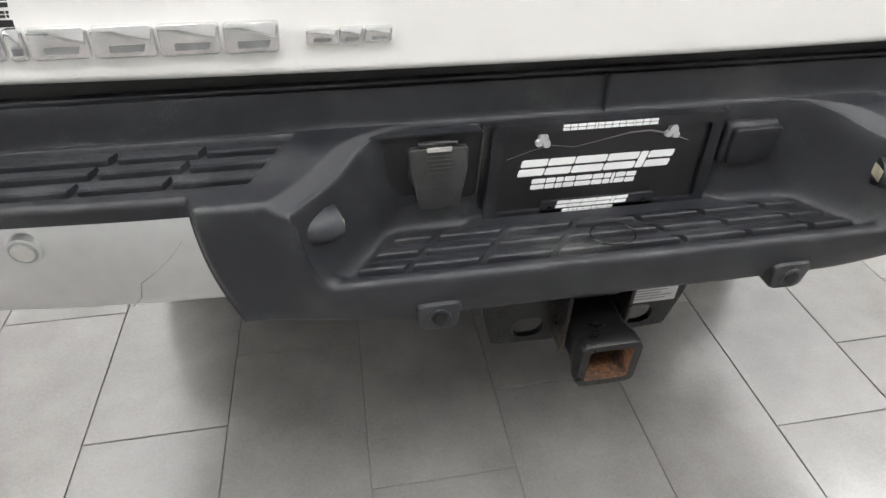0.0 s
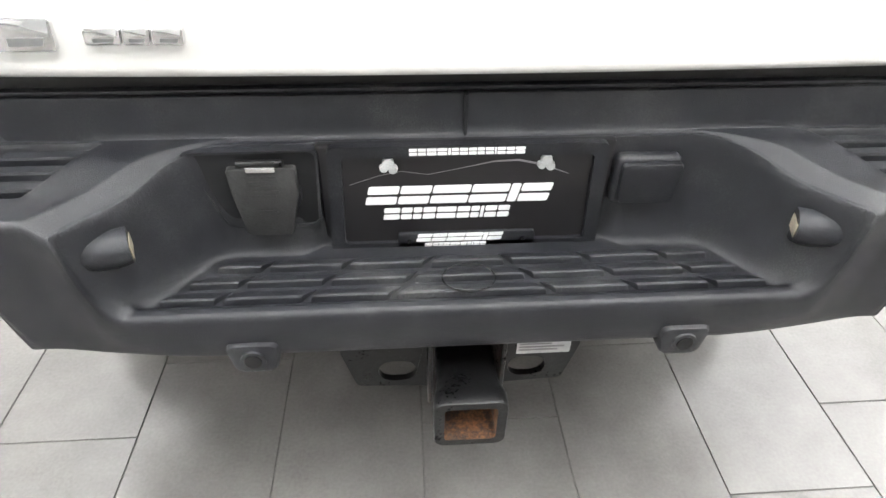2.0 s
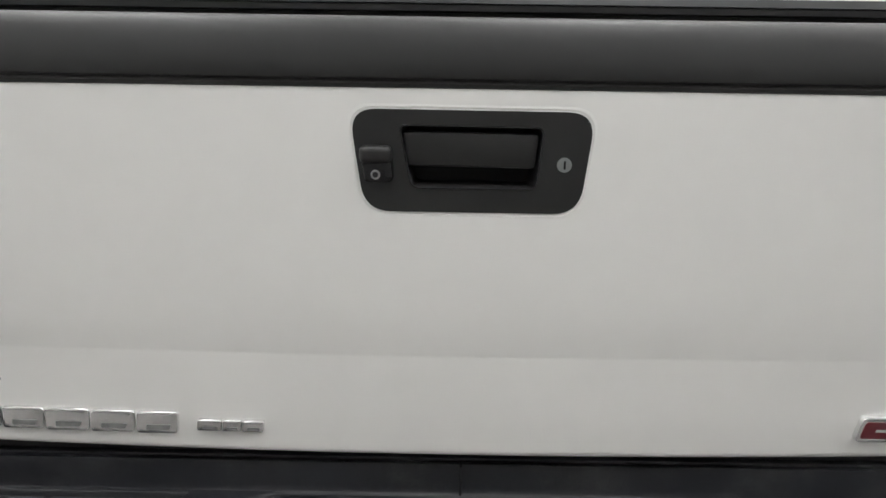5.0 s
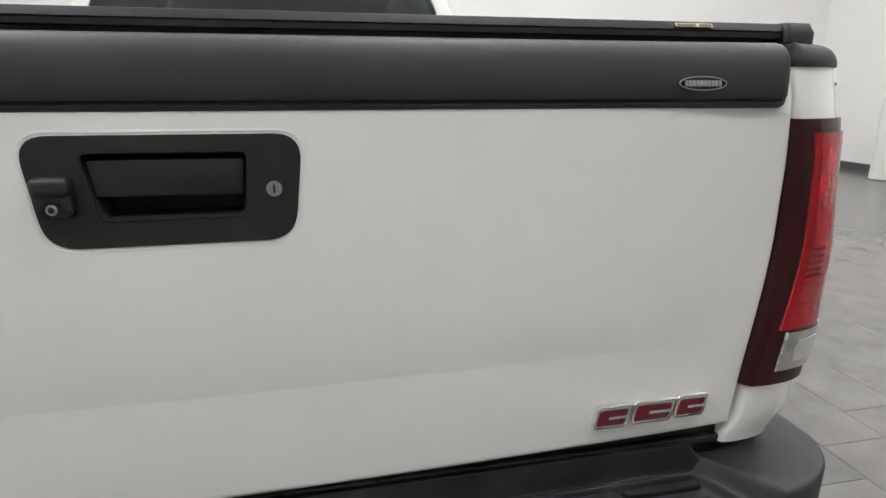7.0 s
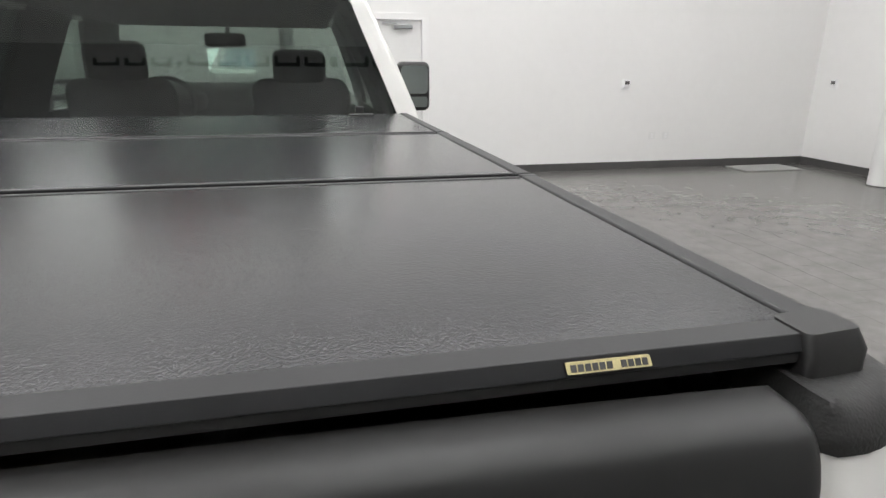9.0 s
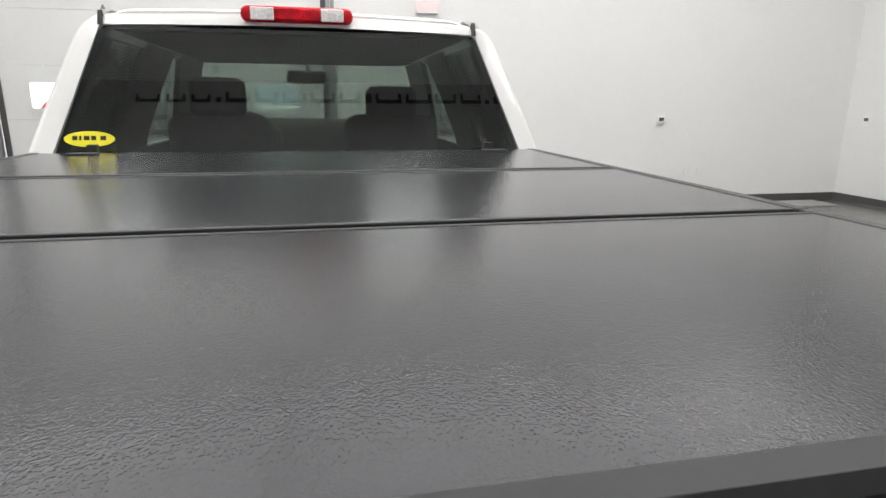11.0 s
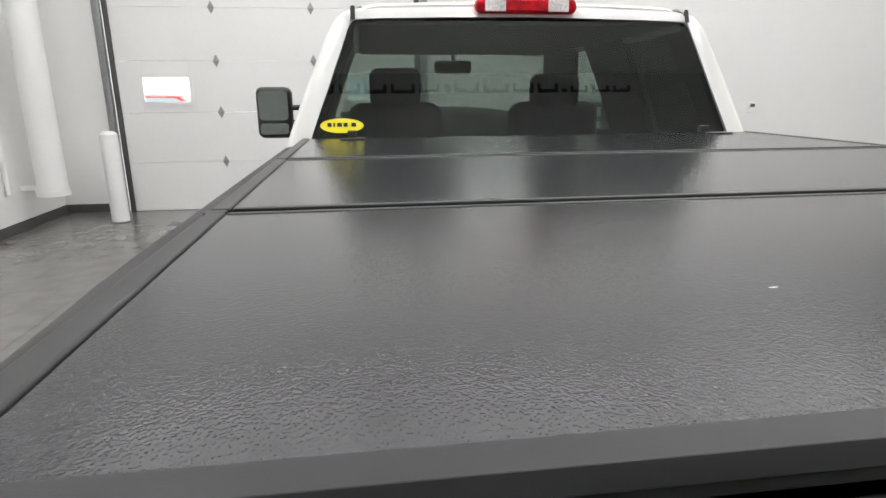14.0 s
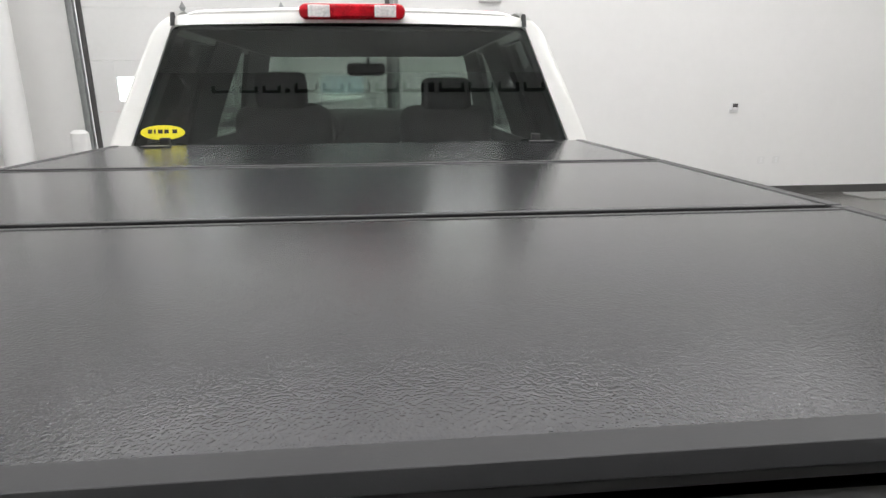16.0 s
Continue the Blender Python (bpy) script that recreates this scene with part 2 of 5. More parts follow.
GOLD = material("gold_label", (0.42, 0.36, 0.19), 0.35, 0.6, var=0.2, scale=80)
WALL = material("white_wall_paint", (0.8, 0.795, 0.785), 0.6, var=0.012, scale=0.8, bump=0.05, bscale=160)
DOORWHITE = material("white_steel_panel", (0.76, 0.76, 0.75), 0.45, var=0.015, scale=2, bump=0.06, bscale=300)
CEILING = material("white_ceiling", (0.75, 0.75, 0.74), 0.8, var=0.02, scale=1)
BASE = material("dark_grey_base", (0.075, 0.073, 0.072), 0.5, var=0.1, scale=4)
GROUT = material("grey_grout", (0.115, 0.111, 0.105), 0.8, var=0.15, scale=40)
TILE = tile_material()
STEEL = material("galvanised_steel", (0.32, 0.33, 0.33), 0.42, 0.8, var=0.15, scale=8)
SIGNBLACK = material("black_sign_letters", (0.01, 0.01, 0.01), 0.5)
SEAT = material("dark_leather_seat", (0.03, 0.03, 0.031), 0.55, var=0.15, scale=12, bump=0.2, bscale=400)
TRIMGREY = material("grey_interior_trim", (0.09, 0.09, 0.088), 0.6, var=0.08, scale=8)
HEADLINER = material("grey_headliner", (0.13, 0.13, 0.125), 0.9, var=0.05, scale=10)
TINTED = glass("rear_privacy_glass", (0.46, 0.51, 0.48), 0.122)
SIDETINT = glass("side_privacy_glass", (0.15, 0.168, 0.158), 0.045)
CLEAR = glass("clear_glass", (0.92, 0.96, 0.94))
MIRROR = material("mirror_glass", (0.36, 0.4, 0.385), 0.02, 1.0)
LIGHTTUBE = emitter("lamp_diffuser", (1.0, 0.99, 0.97), 5.0)
# emission of the added ceiling fill panels, no known fixture
FILLGLOW = emitter("added_fill_glow", (1.0, 0.99, 0.985), 2.9)
# glow added on top of the hung lights to brighten the ceiling
UPFILL = emitter("upward_fill_glow", (0.985, 0.99, 1.0), 23.0)
BADGE = material("dull_silver", (0.34, 0.34, 0.34), 0.35, 0.7)
SKYGLOW = emitter("daylight_scene", (0.93, 0.97, 1.0), 2.2)
# opaque pane with the sky's reflection put into its pale blue colour
SKYTONE = material("sky_toned_pane", (0.45, 0.5, 0.55), 0.2)
EXITRED = emitter("red_exit_letters", (0.9, 0.03, 0.03), 1.2)


# ---- mesh helpers ----
def finish(name, bm, mat, angle=35):
    bmesh.ops.recalc_face_normals(bm, faces=bm.faces[:])
    lay = bm.faces.layers.int.get("plane")
    flat = {i for i, f in enumerate(bm.faces) if lay is not None and f[lay]}
    me = bpy.data.meshes.new(name)
    bm.to_mesh(me)
    bm.free()
    me.materials.append(mat)
    me.set_sharp_from_angle(angle=radians(angle))
    for p in me.polygons:
        p.use_smooth = p.index not in flat
    return new(name, me)


def part(name, bm, mat, parent=None, label="", angle=35):
    o = finish(name, bm, mat, angle)
    if parent is not None:
        o.parent = parent
        o.matrix_parent_inverse = parent.matrix_basis.inverted()
    if label:
        o["label"] = label
    return o


def empty(name, x=0, y=0, z=0):
    o = new(name)
    o.location = (x, y, z)
    o.empty_display_size = 0.1
    return o


def box(x0, x1, y0, y1, z0, z1, r=0.0, seg=2, bm=None):
    bm = bm or bmesh.new()
    lay = bm.faces.layers.int.get("plane") or bm.faces.layers.int.new("plane")
    vs = bmesh.ops.create_cube(bm, size=1)["verts"]
    for f in {f for v in vs for f in v.link_faces}:
        f[lay] = 1
    bmesh.ops.scale(bm, vec=(x1 - x0, y1 - y0, z1 - z0), verts=vs)
    bmesh.ops.translate(bm, vec=((x0 + x1) / 2, (y0 + y1) / 2, (z0 + z1) / 2), verts=vs)
    if r:
        es = list({e for v in vs for e in v.link_edges})
        made = bmesh.ops.bevel(bm, geom=es, offset=r, segments=seg, profile=0.5, affect="EDGES")
        for f in made["faces"]:
            f.normal_update()
            n = f.normal
            f[lay] = 1 if max(abs(n.x), abs(n.y), abs(n.z)) > 0.9999 and f.calc_area() > r * r else 0
    return bm


def tube(p0, p1, r0, r1=None, n=20, bm=None, caps=True):
    bm = bm or bmesh.new()
    r1 = r0 if r1 is None else r1
    a, b = Vector(p0), Vector(p1)
    q = (b - a).to_track_quat("Z", "Y")
    rings = []
    for c, r in ((a, r0), (b, r1)):
        rings.append([bm.verts.new(c + q @ Vector((r * math.cos(2 * math.pi * i / n), r * math.sin(2 * math.pi * i / n), 0))) for i in range(n)])
    for i in range(n):
        bm.faces.new((rings[0][i], rings[0][(i + 1) % n], rings[1][(i + 1) % n], rings[1][i]))
    if caps:
        bm.faces.new(rings[0][::-1])
        bm.faces.new(rings[1])
    return bm


def rounded(w, h, r, n=6, cx=0, cz=0):
    """Outline of a rounded rectangle about (cx, cz)."""
    out = []
    for sx, sz, a0 in ((1, 1, 0), (-1, 1, 90), (-1, -1, 180), (1, -1, 270)):
        for i in range(n + 1):
            a = radians(a0 + 90 * i / n)
            out.append((cx + sx * (w / 2 - r) + r * math.cos(a), cz + sz * (h / 2 - r) + r * math.sin(a)))
    return out


def round_poly(pts, r, n=5):
    """The polygon with its corners rounded."""
    out = []
    k = len(pts)
    for i in range(k):
        p, a, b = Vector(pts[i]), Vector(pts[i - 1]), Vector(pts[(i + 1) % k])
        u, v = (a - p), (b - p)
        d = min(r, u.length * 0.45, v.length * 0.45)
        s, e = p + u.normalized() * d, p + v.normalized() * d
        for j in range(n + 1):
            t = j / n
            q = s * (1 - t) ** 2 + p * 2 * t * (1 - t) + e * t * t
            out.append((q.x, q.y))
    return out


def slab(outline, y0, y1, edge=0.0, bm=None, place=None):
    """Extrudes an outline in (x, z) from the front y0 back to y1; edge rounds the front rim. place maps (x, y, z) to a point."""
    bm = bm or bmesh.new()
    place = place or (lambda x, y, z: (x, y, z))
    k = len(outline)
    cx = sum(p[0] for p in outline) / k
    cz = sum(p[1] for p in outline) / k
    rings = []
    steps = [(0.0, y1), (0.0, y0)] if not edge else [(0.0, y1), (0.0, y0 + edge), (edge * 0.3, y0 + edge * 0.3), (edge, y0)]
    for ins, y in steps:
        ring = []
        for x, z in outline:
            d = Vector((x - cx, z - cz))
            dx = max(0, abs(d.x) - ins) * (1 if d.x > 0 else -1)
            dz = max(0, abs(d.y) - ins) * (1 if d.y > 0 else -1)
            ring.append(bm.verts.new(place(cx + dx, y, cz + dz)))
        rings.append(ring)
    for a, b in zip(rings, rings[1:]):
        for i in range(k):
            bm.faces.new((a[i], a[(i + 1) % k], b[(i + 1) % k], b[i]))
    bm.faces.new(rings[-1])
    bm.faces.new(rings[0][::-1])
    return bm


def frame_slab(outer, inner, y0, y1, bm=None):
    """A frame between two outlines of equal length."""
    bm = bm or bmesh.new()
    k = len(outer)
    g = [[bm.verts.new((x, y, z)) for x, z in o] for o in (outer, inner) for y in (y0, y1)]
    of, ob, nf, nb = g
    for i in range(k):
        j = (i + 1) % k
        bm.faces.new((of[i], of[j], nf[j], nf[i]))
        bm.faces.new((ob[i], nb[i], nb[j], ob[j]))
        bm.faces.new((of[i], ob[i], ob[j], of[j]))
        bm.faces.new((nf[i], nf[j], nb[j], nb[i]))
    return bm


def sheet(rows, bm=None, closed=False):
    """A surface through rows of points."""
    bm = bm or bmesh.new()
    vs = [[bm.verts.new(p) for p in r] for r in rows]
    for a, b in zip(vs, vs[1:]):
        k = len(a)
        for i in range(k if closed else k - 1):
            bm.faces.new((a[i], a[(i + 1) % k], b[(i + 1) % k], b[i]))
    return bm, vs


def smooth(a, b, x):
    t = min(1.0, max(0.0, (x - a) / (b - a)))
    return t * t * (3 - 2 * t)


def blocks(parent, name, mat, x, z, widths, h, y, gap=0.12, slant=0.0, depth=0.002, slot=0.0, rise=0.0, edge=0.0, label=""):
    """A row of plain blocks, one for each sign of a word mark, from x on."""
    for i, w in enumerate(widths):
        if w > 0:
            z0 = z + rise * (x)
            bands = ((0.0, 0.43), (0.57, 1.0)) if w > h * 0.5 else ((0.0, 1.0),)
            bm = bmesh.new()
            for f0, f1 in bands:
                pts = [(x + slant * f0, z0 + h * f0), (x + w + slant * f0, z0 + h * f0), (x + w + slant * f1, z0 + h * f1), (x + slant * f1, z0 + h * f1)]
                slab(round_poly(pts, h * 0.1, 3), y - depth, y, edge, bm)
            part(name, bm, mat, parent, label)
        x += abs(w) + gap * h
    return x


# ---- room ----
XL, XR, YF, YB = -4.95, 9.27, 8.82, -6.05
T = 0.2


def structure(ob, label, category):
    return tagged(ob, label, category, kind="structure")


floor = structure(finish("floor", box(XL - T, XR + T, YB - T, YF + T, -0.15, -0.003), GROUT), "grey cement-look tile floor with thin dark joints", "floor")
ceiling = structure(finish("ceiling", box(XL - T, XR + T, YB - T, YF + T, CEIL, CEIL + 0.15), CEILING), "plain white ceiling above the showroom", "ceiling")
structure(finish("wall_west", box(XL - T, XL, YB, YF, 0, CEIL), WALL), "plain white painted wall beside the garage door", "wall")
structure(finish("wall_east", box(XR, XR + T, YB, YF, 0, CEIL), WALL), "plain white painted wall with dark base", "wall")
wall_south = structure(finish("wall_south", box(XL - T, XR + T, YB - T, YB, 0, CEIL), GREYWALL), "grey wall with a long black word sign", "wall")

# far wall with openings for the garage door and the side door
GX0, GX1, GZ = -4.12, 0.25, 4.3
DX0, DX1, DZ = 1.36, 2.24, 2.36
bm = box(XL - T, GX0, YF, YF + T, 0, CEIL)
box(GX0, GX1, YF, YF + T, GZ, CEIL, bm=bm)
box(GX1, DX0, YF, YF + T, 0, CEIL, bm=bm)
box(DX0, DX1, YF, YF + T, DZ, CEIL, bm=bm)
box(DX1, XR + T, YF, YF + T, 0, CEIL, bm=bm)
structure(finish("wall_north", bm, WALL), "white painted wall with a garage door and a side door", "wall")
for x0, x1 in ((XL, GX0 - 0.06), (GX1 + 0.1, DX0 - 0.06), (DX1 + 0.06, XR)):
    structure(finish("baseboard", box(x0, x1, YF - 0.014, YF, 0, 0.13, 0.004), BASE), "dark grey tile base along the wall", "baseboard")
structure(finish("baseboard", box(XR - 0.014, XR, YB, YF - 0.014, 0, 0.13, 0.004), BASE), "dark grey tile base along the wall", "baseboard")
structure(finish("baseboard", box(XL, XL + 0.014, YB, YF - 0.014, 0, 0.13, 0.004), BASE), "dark grey tile base along the wall", "baseboard")

# sectional garage door: sections with rounded joints, hinges, two windows
garage = tagged(empty("garage_door", (GX0 + GX1) / 2, YF + 0.03, 0), "closed white sectional garage door with small windows", "garage door")
WINS = [(-3.71, -3.04), (-0.87, -0.19)]
SEC = 0.704
for k in range(6):
    z0, z1 = k * SEC + 0.0012, (k + 1) * SEC - 0.0012
    bm = bmesh.new()
    if k == 2:
        xs = [GX0 + 0.03] + [v for w in WINS for v in w] + [GX1 - 0.03]
        for a, b in zip(xs[::2], xs[1::2]):
            box(a, b, YF + 0.02, YF + 0.07, z0, z1, 0.004, 2, bm)
        for a, b in WINS:
            box(a, b, YF + 0.02, YF + 0.07, z0, 1.53, 0, 2, bm)
            box(a, b, YF + 0.02, YF + 0.07, 1.92, z1, 0, 2, bm)
    else:
        box(GX0 + 0.03, GX1 - 0.03, YF + 0.02, YF + 0.07, z0, z1, 0.004, 2, bm)
    part("section", bm, DOORWHITE, garage)
for a, b in WINS:
    w = part("door_window", frame_slab(rounded(b - a + 0.05, 0.44, 0.03, cx=(a + b) / 2, cz=1.725), rounded(b - a - 0.05, 0.33, 0.02, cx=(a + b) / 2, cz=1.725), YF + 0.005, YF + 0.03), DOORWHITE, garage, "white window frame in the garage door")
    part("pane", box(a - 0.01, b + 0.01, YF + 0.03, YF + 0.034, 1.55, 1.9), CLEAR, w)
for x in (-2.67, -1.32):
    for k in range(1, 6):
        bm = slab([(x, k * SEC - 0.085), (x + 0.045, k * SEC), (x, k * SEC + 0.085), (x - 0.045, k * SEC)], YF + 0.012, YF + 0.022)
        tube((x - 0.03, YF + 0.006, k * SEC), (x + 0.03, YF + 0.006, k * SEC), 0.012, n=8, bm=bm)
        part("hinge", bm, STEEL, garage, "grey diamond-shaped hinge plate")
# roller tracks on both sides
for x, s in ((GX0 + 0.01, -1), (GX1 - 0.01, 1)):
    t = tagged(empty("door_track", x, YF - 0.05, 0), "grey steel vertical roller track beside the garage door", "door track")
    part("channel", box(x - 0.03 - 0.0 * s, x + 0.03, YF - 0.1, YF - 0.02, 0, 4.4, 0.008), STEEL, t)
    part("angle", box(min(x + s * 0.035, x + s * 0.09), max(x + s * 0.035, x + s * 0.09), YF - 0.03, YF - 0.002, 0, 4.4, 0.004), STEEL, t)
    part("seal", box(min(x - s * 0.03, x - s * 0.10), max(x - s * 0.03, x - s * 0.10), YF - 0.004, YF + 0.014, 0, GZ, 0.003), BASE, t)
# yard outside the door windows
yard = structure(finish("backdrop", box(-16, 12, YF + 16, YF + 16.1, -1, 7), SKYGLOW), "bright overcast distance outside the door windows", "backdrop")
structure(finish("ground", box(-16, 12, YF + T + 0.01, YF + 16, -0.2, -0.05), material("asphalt", (0.06, 0.06, 0.062), 0.9, var=0.2)), "grey asphalt yard outside the door", "ground")
sky_lamp = bpy.data.lights.new("yard_sky", "AREA")
sky_lamp.shape, sky_lamp.size, sky_lamp.size_y, sky_lamp.energy = "RECTANGLE", 20, 12, 7000
o = new("yard_sky", sky_lamp)
o.location = (-2, YF + 8, 6.9)


def parked_car(x, y, paint, lab, q=1.45):
    t = tagged(empty("parked_car", x, y, -0.05), lab, "car")
    prof = round_poly([(x - 2.3, 0.35 * q), (x + 2.3, 0.35 * q), (x + 2.35, 0.95 * q), (x + 1.5, 1.05 * q), (x - 2.35, 1.1 * q)], 0.15, 4)
    part("body", slab(prof, y - 0.9, y + 0.9, 0.05), paint, t)
    cabin = round_poly([(x - 1.7, 1.08 * q), (x + 1.2, 1.06 * q), (x + 0.5, 1.65 * q), (x - 1.2, 1.68 * q)], 0.15, 4)
    part("cabin", slab(cabin, y - 0.78, y + 0.78, 0.08), paint, t)
    part("side_window", slab(round_poly([(x - 1.45, 1.12 * q), (x + 0.85, 1.1 * q), (x + 0.4, 1.55 * q), (x - 1.1, 1.58 * q)], 0.08, 4), y - 0.79, y - 0.778), SKYTONE, t)
    for wx in (-1.4, 1.4):
        for wy in (-0.75, 0.75):
            wl = part("wheel", tube((x + wx, y + wy - 0.12, 0.29), (x + wx, y + wy + 0.12, 0.29), 0.34, n=28), RUBBER, t)
            part("rim", tube((x + wx, y + wy - 0.125, 0.29), (x + wx, y + wy - 0.119, 0.29), 0.2, n=20), BRUSHED, wl)


parked_car(-7.2, YF + 13, material("red_car_paint", (0.5, 0.02, 0.02), 0.3, coat=1), "red car parked outside the garage door", 1.0)
parked_car(-0.3, YF + 8.5, PAINT, "white car parked outside the garage door")

# side door with frame and closer
door = structure(empty("door_1", (DX0 + DX1) / 2, YF, 0), "closed white steel side door with a grey closer", "door")
part("leaf", box(DX0 + 0.05, DX1 - 0.05, YF + 0.03, YF + 0.075, 0.01, DZ - 0.05, 0.003), DOORWHITE, door)
part("door_frame", box(DX0 - 0.05, DX0 + 0.045, YF - 0.02, YF + 0.1, 0, DZ + 0.05, 0.004), WALL, door)
part("door_frame", box(DX1 - 0.045, DX1 + 0.05, YF - 0.02, YF + 0.1, 0, DZ + 0.05, 0.004), WALL, door)
part("door_frame", box(DX0 + 0.045, DX1 - 0.045, YF - 0.02, YF + 0.1, DZ - 0.045, DZ + 0.05, 0.004), WALL, door)
part("door_closer", box(1.78, 2.05, YF - 0.035, YF + 0.025, DZ - 0.17, DZ - 0.11, 0.01), STEEL, door, "grey door closer")
part("closer_arm", box(1.6, 1.82, YF - 0.03, YF - 0.01, DZ - 0.105, DZ - 0.085, 0.004), STEEL, door)
part("door_handle", tube((1.47, YF + 0.03, 1.0), (1.47, YF - 0.05, 1.0), 0.014), STEEL, door)

# exit sign over the door
ex = tagged(empty("exit_sign", 1.66, YF - 0.04, 3.0), "small white exit sign with red letters over the door", "exit sign")
part("sign_body", box(1.5, 1.82, YF - 0.06, YF - 0.002, 2.92, 3.11, 0.008), WHITEPRINT, ex)
cu = bpy.data.curves.new("letters", "FONT")
cu.body, cu.size, cu.extrude, cu.align_x, cu.align_y = "EXIT", 0.17, 0.002, "CENTER", "CENTER"
cu.materials.append(EXITRED)
o = new("letters", cu)
o.matrix_world = pose(1.66, YF - 0.064, 3.015, 90)
o.parent = ex
o.matrix_parent_inverse = ex.matrix_basis.inverted()

# thermostats and outlets
def wall_device(x, z, on_east=False):
    t = tagged(empty("thermostat", 0, 0, 0), "small white wall thermostat with a dark display", "thermostat")
    part("back_plate", box(-0.075, 0.075, -0.012, -0.001, -0.085, 0.085, 0.005), WHITEPRINT, t)
    part("housing", box(-0.06, 0.06, -0.035, -0.0125, -0.045, 0.075, 0.008), WHITEPRINT, t)
    part("display", box(-0.042, 0.042, -0.038, -0.0345, 0.0, 0.055, 0.002), BASE, t)
    t.matrix_basis = pose(XR, x, z, 0, 0, -90) if on_east else pose(x, YF, z)


wall_device(5.6, 1.4)
wall_device(8.4, 1.41, True)
for x in (6.17, 6.43):
    t = tagged(empty("outlet", x, YF, 0.56), "white electrical outlet plate on the wall", "outlet")
    part("face_plate", box(x - 0.06, x + 0.06, YF - 0.008, YF - 0.001, 0.5, 0.62, 0.003), DOORWHITE, t)
    part("socket", box(x - 0.02, x + 0.02, YF - 0.011, YF - 0.0075, 0.565, 0.6, 0.003), WHITEPRINT, t)
    part("socket", box(x - 0.02, x + 0.02, YF - 0.011, YF - 0.0075, 0.52, 0.555, 0.003), WHITEPRINT, t)

# round white posts, one beside the track, one by the east wall
def post(x, y, r, h):
    t = tagged(empty("bollard", x, y, 0), "round white steel bollard on the tile floor", "bollard", "bollards")
    part("pipe", tube((x, y, 0.012), (x, y, h - r * 0.35), r, n=28), DOORWHITE, t)
    part("cap", tube((x, y, h - r * 0.35), (x, y, h), r, r * 0.55, n=28), DOORWHITE, t)
    part("floor_ring", tube((x, y, 0), (x, y, 0.012), r * 1.15, n=28), BASE, t)


post(-3.95, 8.1, 0.11, 1.2)
post(8.75, 6.75, 0.16, 1.3)
# air duct down the west wall
duct = tagged(empty("air_duct", -4.58, 7.8, 0.45), "large white pipe running down the wall", "pipe")
part("pipe", tube((-4.58, 7.8, 0.45), (-4.58, 7.8, CEIL - 0.002), 0.17, n=32), DOORWHITE, duct)
part("collar", tube((-4.58, 7.8, 0.43), (-4.58, 7.8, 0.5), 0.185, n=32), DOORWHITE, duct)
part("bracket", box(XL + 0.002, -4.7, 7.77, 7.83, 0.5, 0.56, 0.008), DOORWHITE, duct)
cond = tagged(empty("conduit", XL + 0.03, 7.5, 0), "thin white conduit on the wall", "conduit")
part("conduit_pipe", tube((XL + 0.04, 7.45, 0.5), (XL + 0.04, 7.45, CEIL - 0.01), 0.03, n=12), DOORWHITE, cond)
mat_ = tagged(empty("floor_mat", 8.3, 8.4, 0), "pale grey flat mat in the corner", "floor mat")
part("mat_sheet", box(7.6, 8.7, 8.15, 8.7, 0.001, 0.02, 0.006), material("pale_mat", (0.3, 0.3, 0.29), 0.7, var=0.1), mat_)

# ceiling lights
for lx, ly in LAMPS:
    t = tagged(empty("ceiling_light", lx, ly, CEIL - 0.6), "white ceiling light panel hung on thin wires", "ceiling light", "ceiling lights")
    w = 0.5
    part("housing", box(lx - w - 0.03, lx + w + 0.03, ly - 1.0, ly + 1.0, CEIL - 0.63, CEIL - 0.55, 0.01), DOORWHITE, t)
    part("diffuser", box(lx - w, lx + w, ly - 0.95, ly + 0.95, CEIL - 0.66, CEIL - 0.6305, 0.008), LIGHTTUBE, t)
    # upward glow, added as fill for the ceiling
    part("upper_diffuser", box(lx - w * 0.9, lx + w * 0.9, ly - 0.95, ly + 0.95, CEIL - 0.5495, CEIL - 0.535, 0.005), UPFILL, t)
    for dy in (-0.8, 0.8):
        part("suspension_wire", tube((lx, ly + dy, CEIL - 0.535), (lx, ly + dy, CEIL - 0.001), 0.003, n=6), STEEL, t)
# broad glowing panels, added out of view to brighten the garage door end
for lx, ly in FILLPANELS:
    t = tagged(empty("ceiling_panel_light", lx, ly, CEIL - 0.04), "broad evenly glowing white fill panel, added against the ceiling out of view", "ceiling light", "ceiling panel lights")
    part("frame", frame_slab(rounded(4.14, 2.8, 0.02, cx=lx, cz=ly), rounded(4.06, 2.72, 0.02, cx=lx, cz=ly), CEIL - 0.06, CEIL - 0.002), DOORWHITE, t).data.transform(Matrix(((1, 0, 0, 0), (0, 0, 1, 0), (0, 1, 0, 0), (0, 0, 0, 1))))
    part("diffuser", box(lx - 2.025, lx + 2.025, ly - 1.355, ly + 1.355, CEIL - 0.045, CEIL - 0.01, 0.0), FILLGLOW, t)

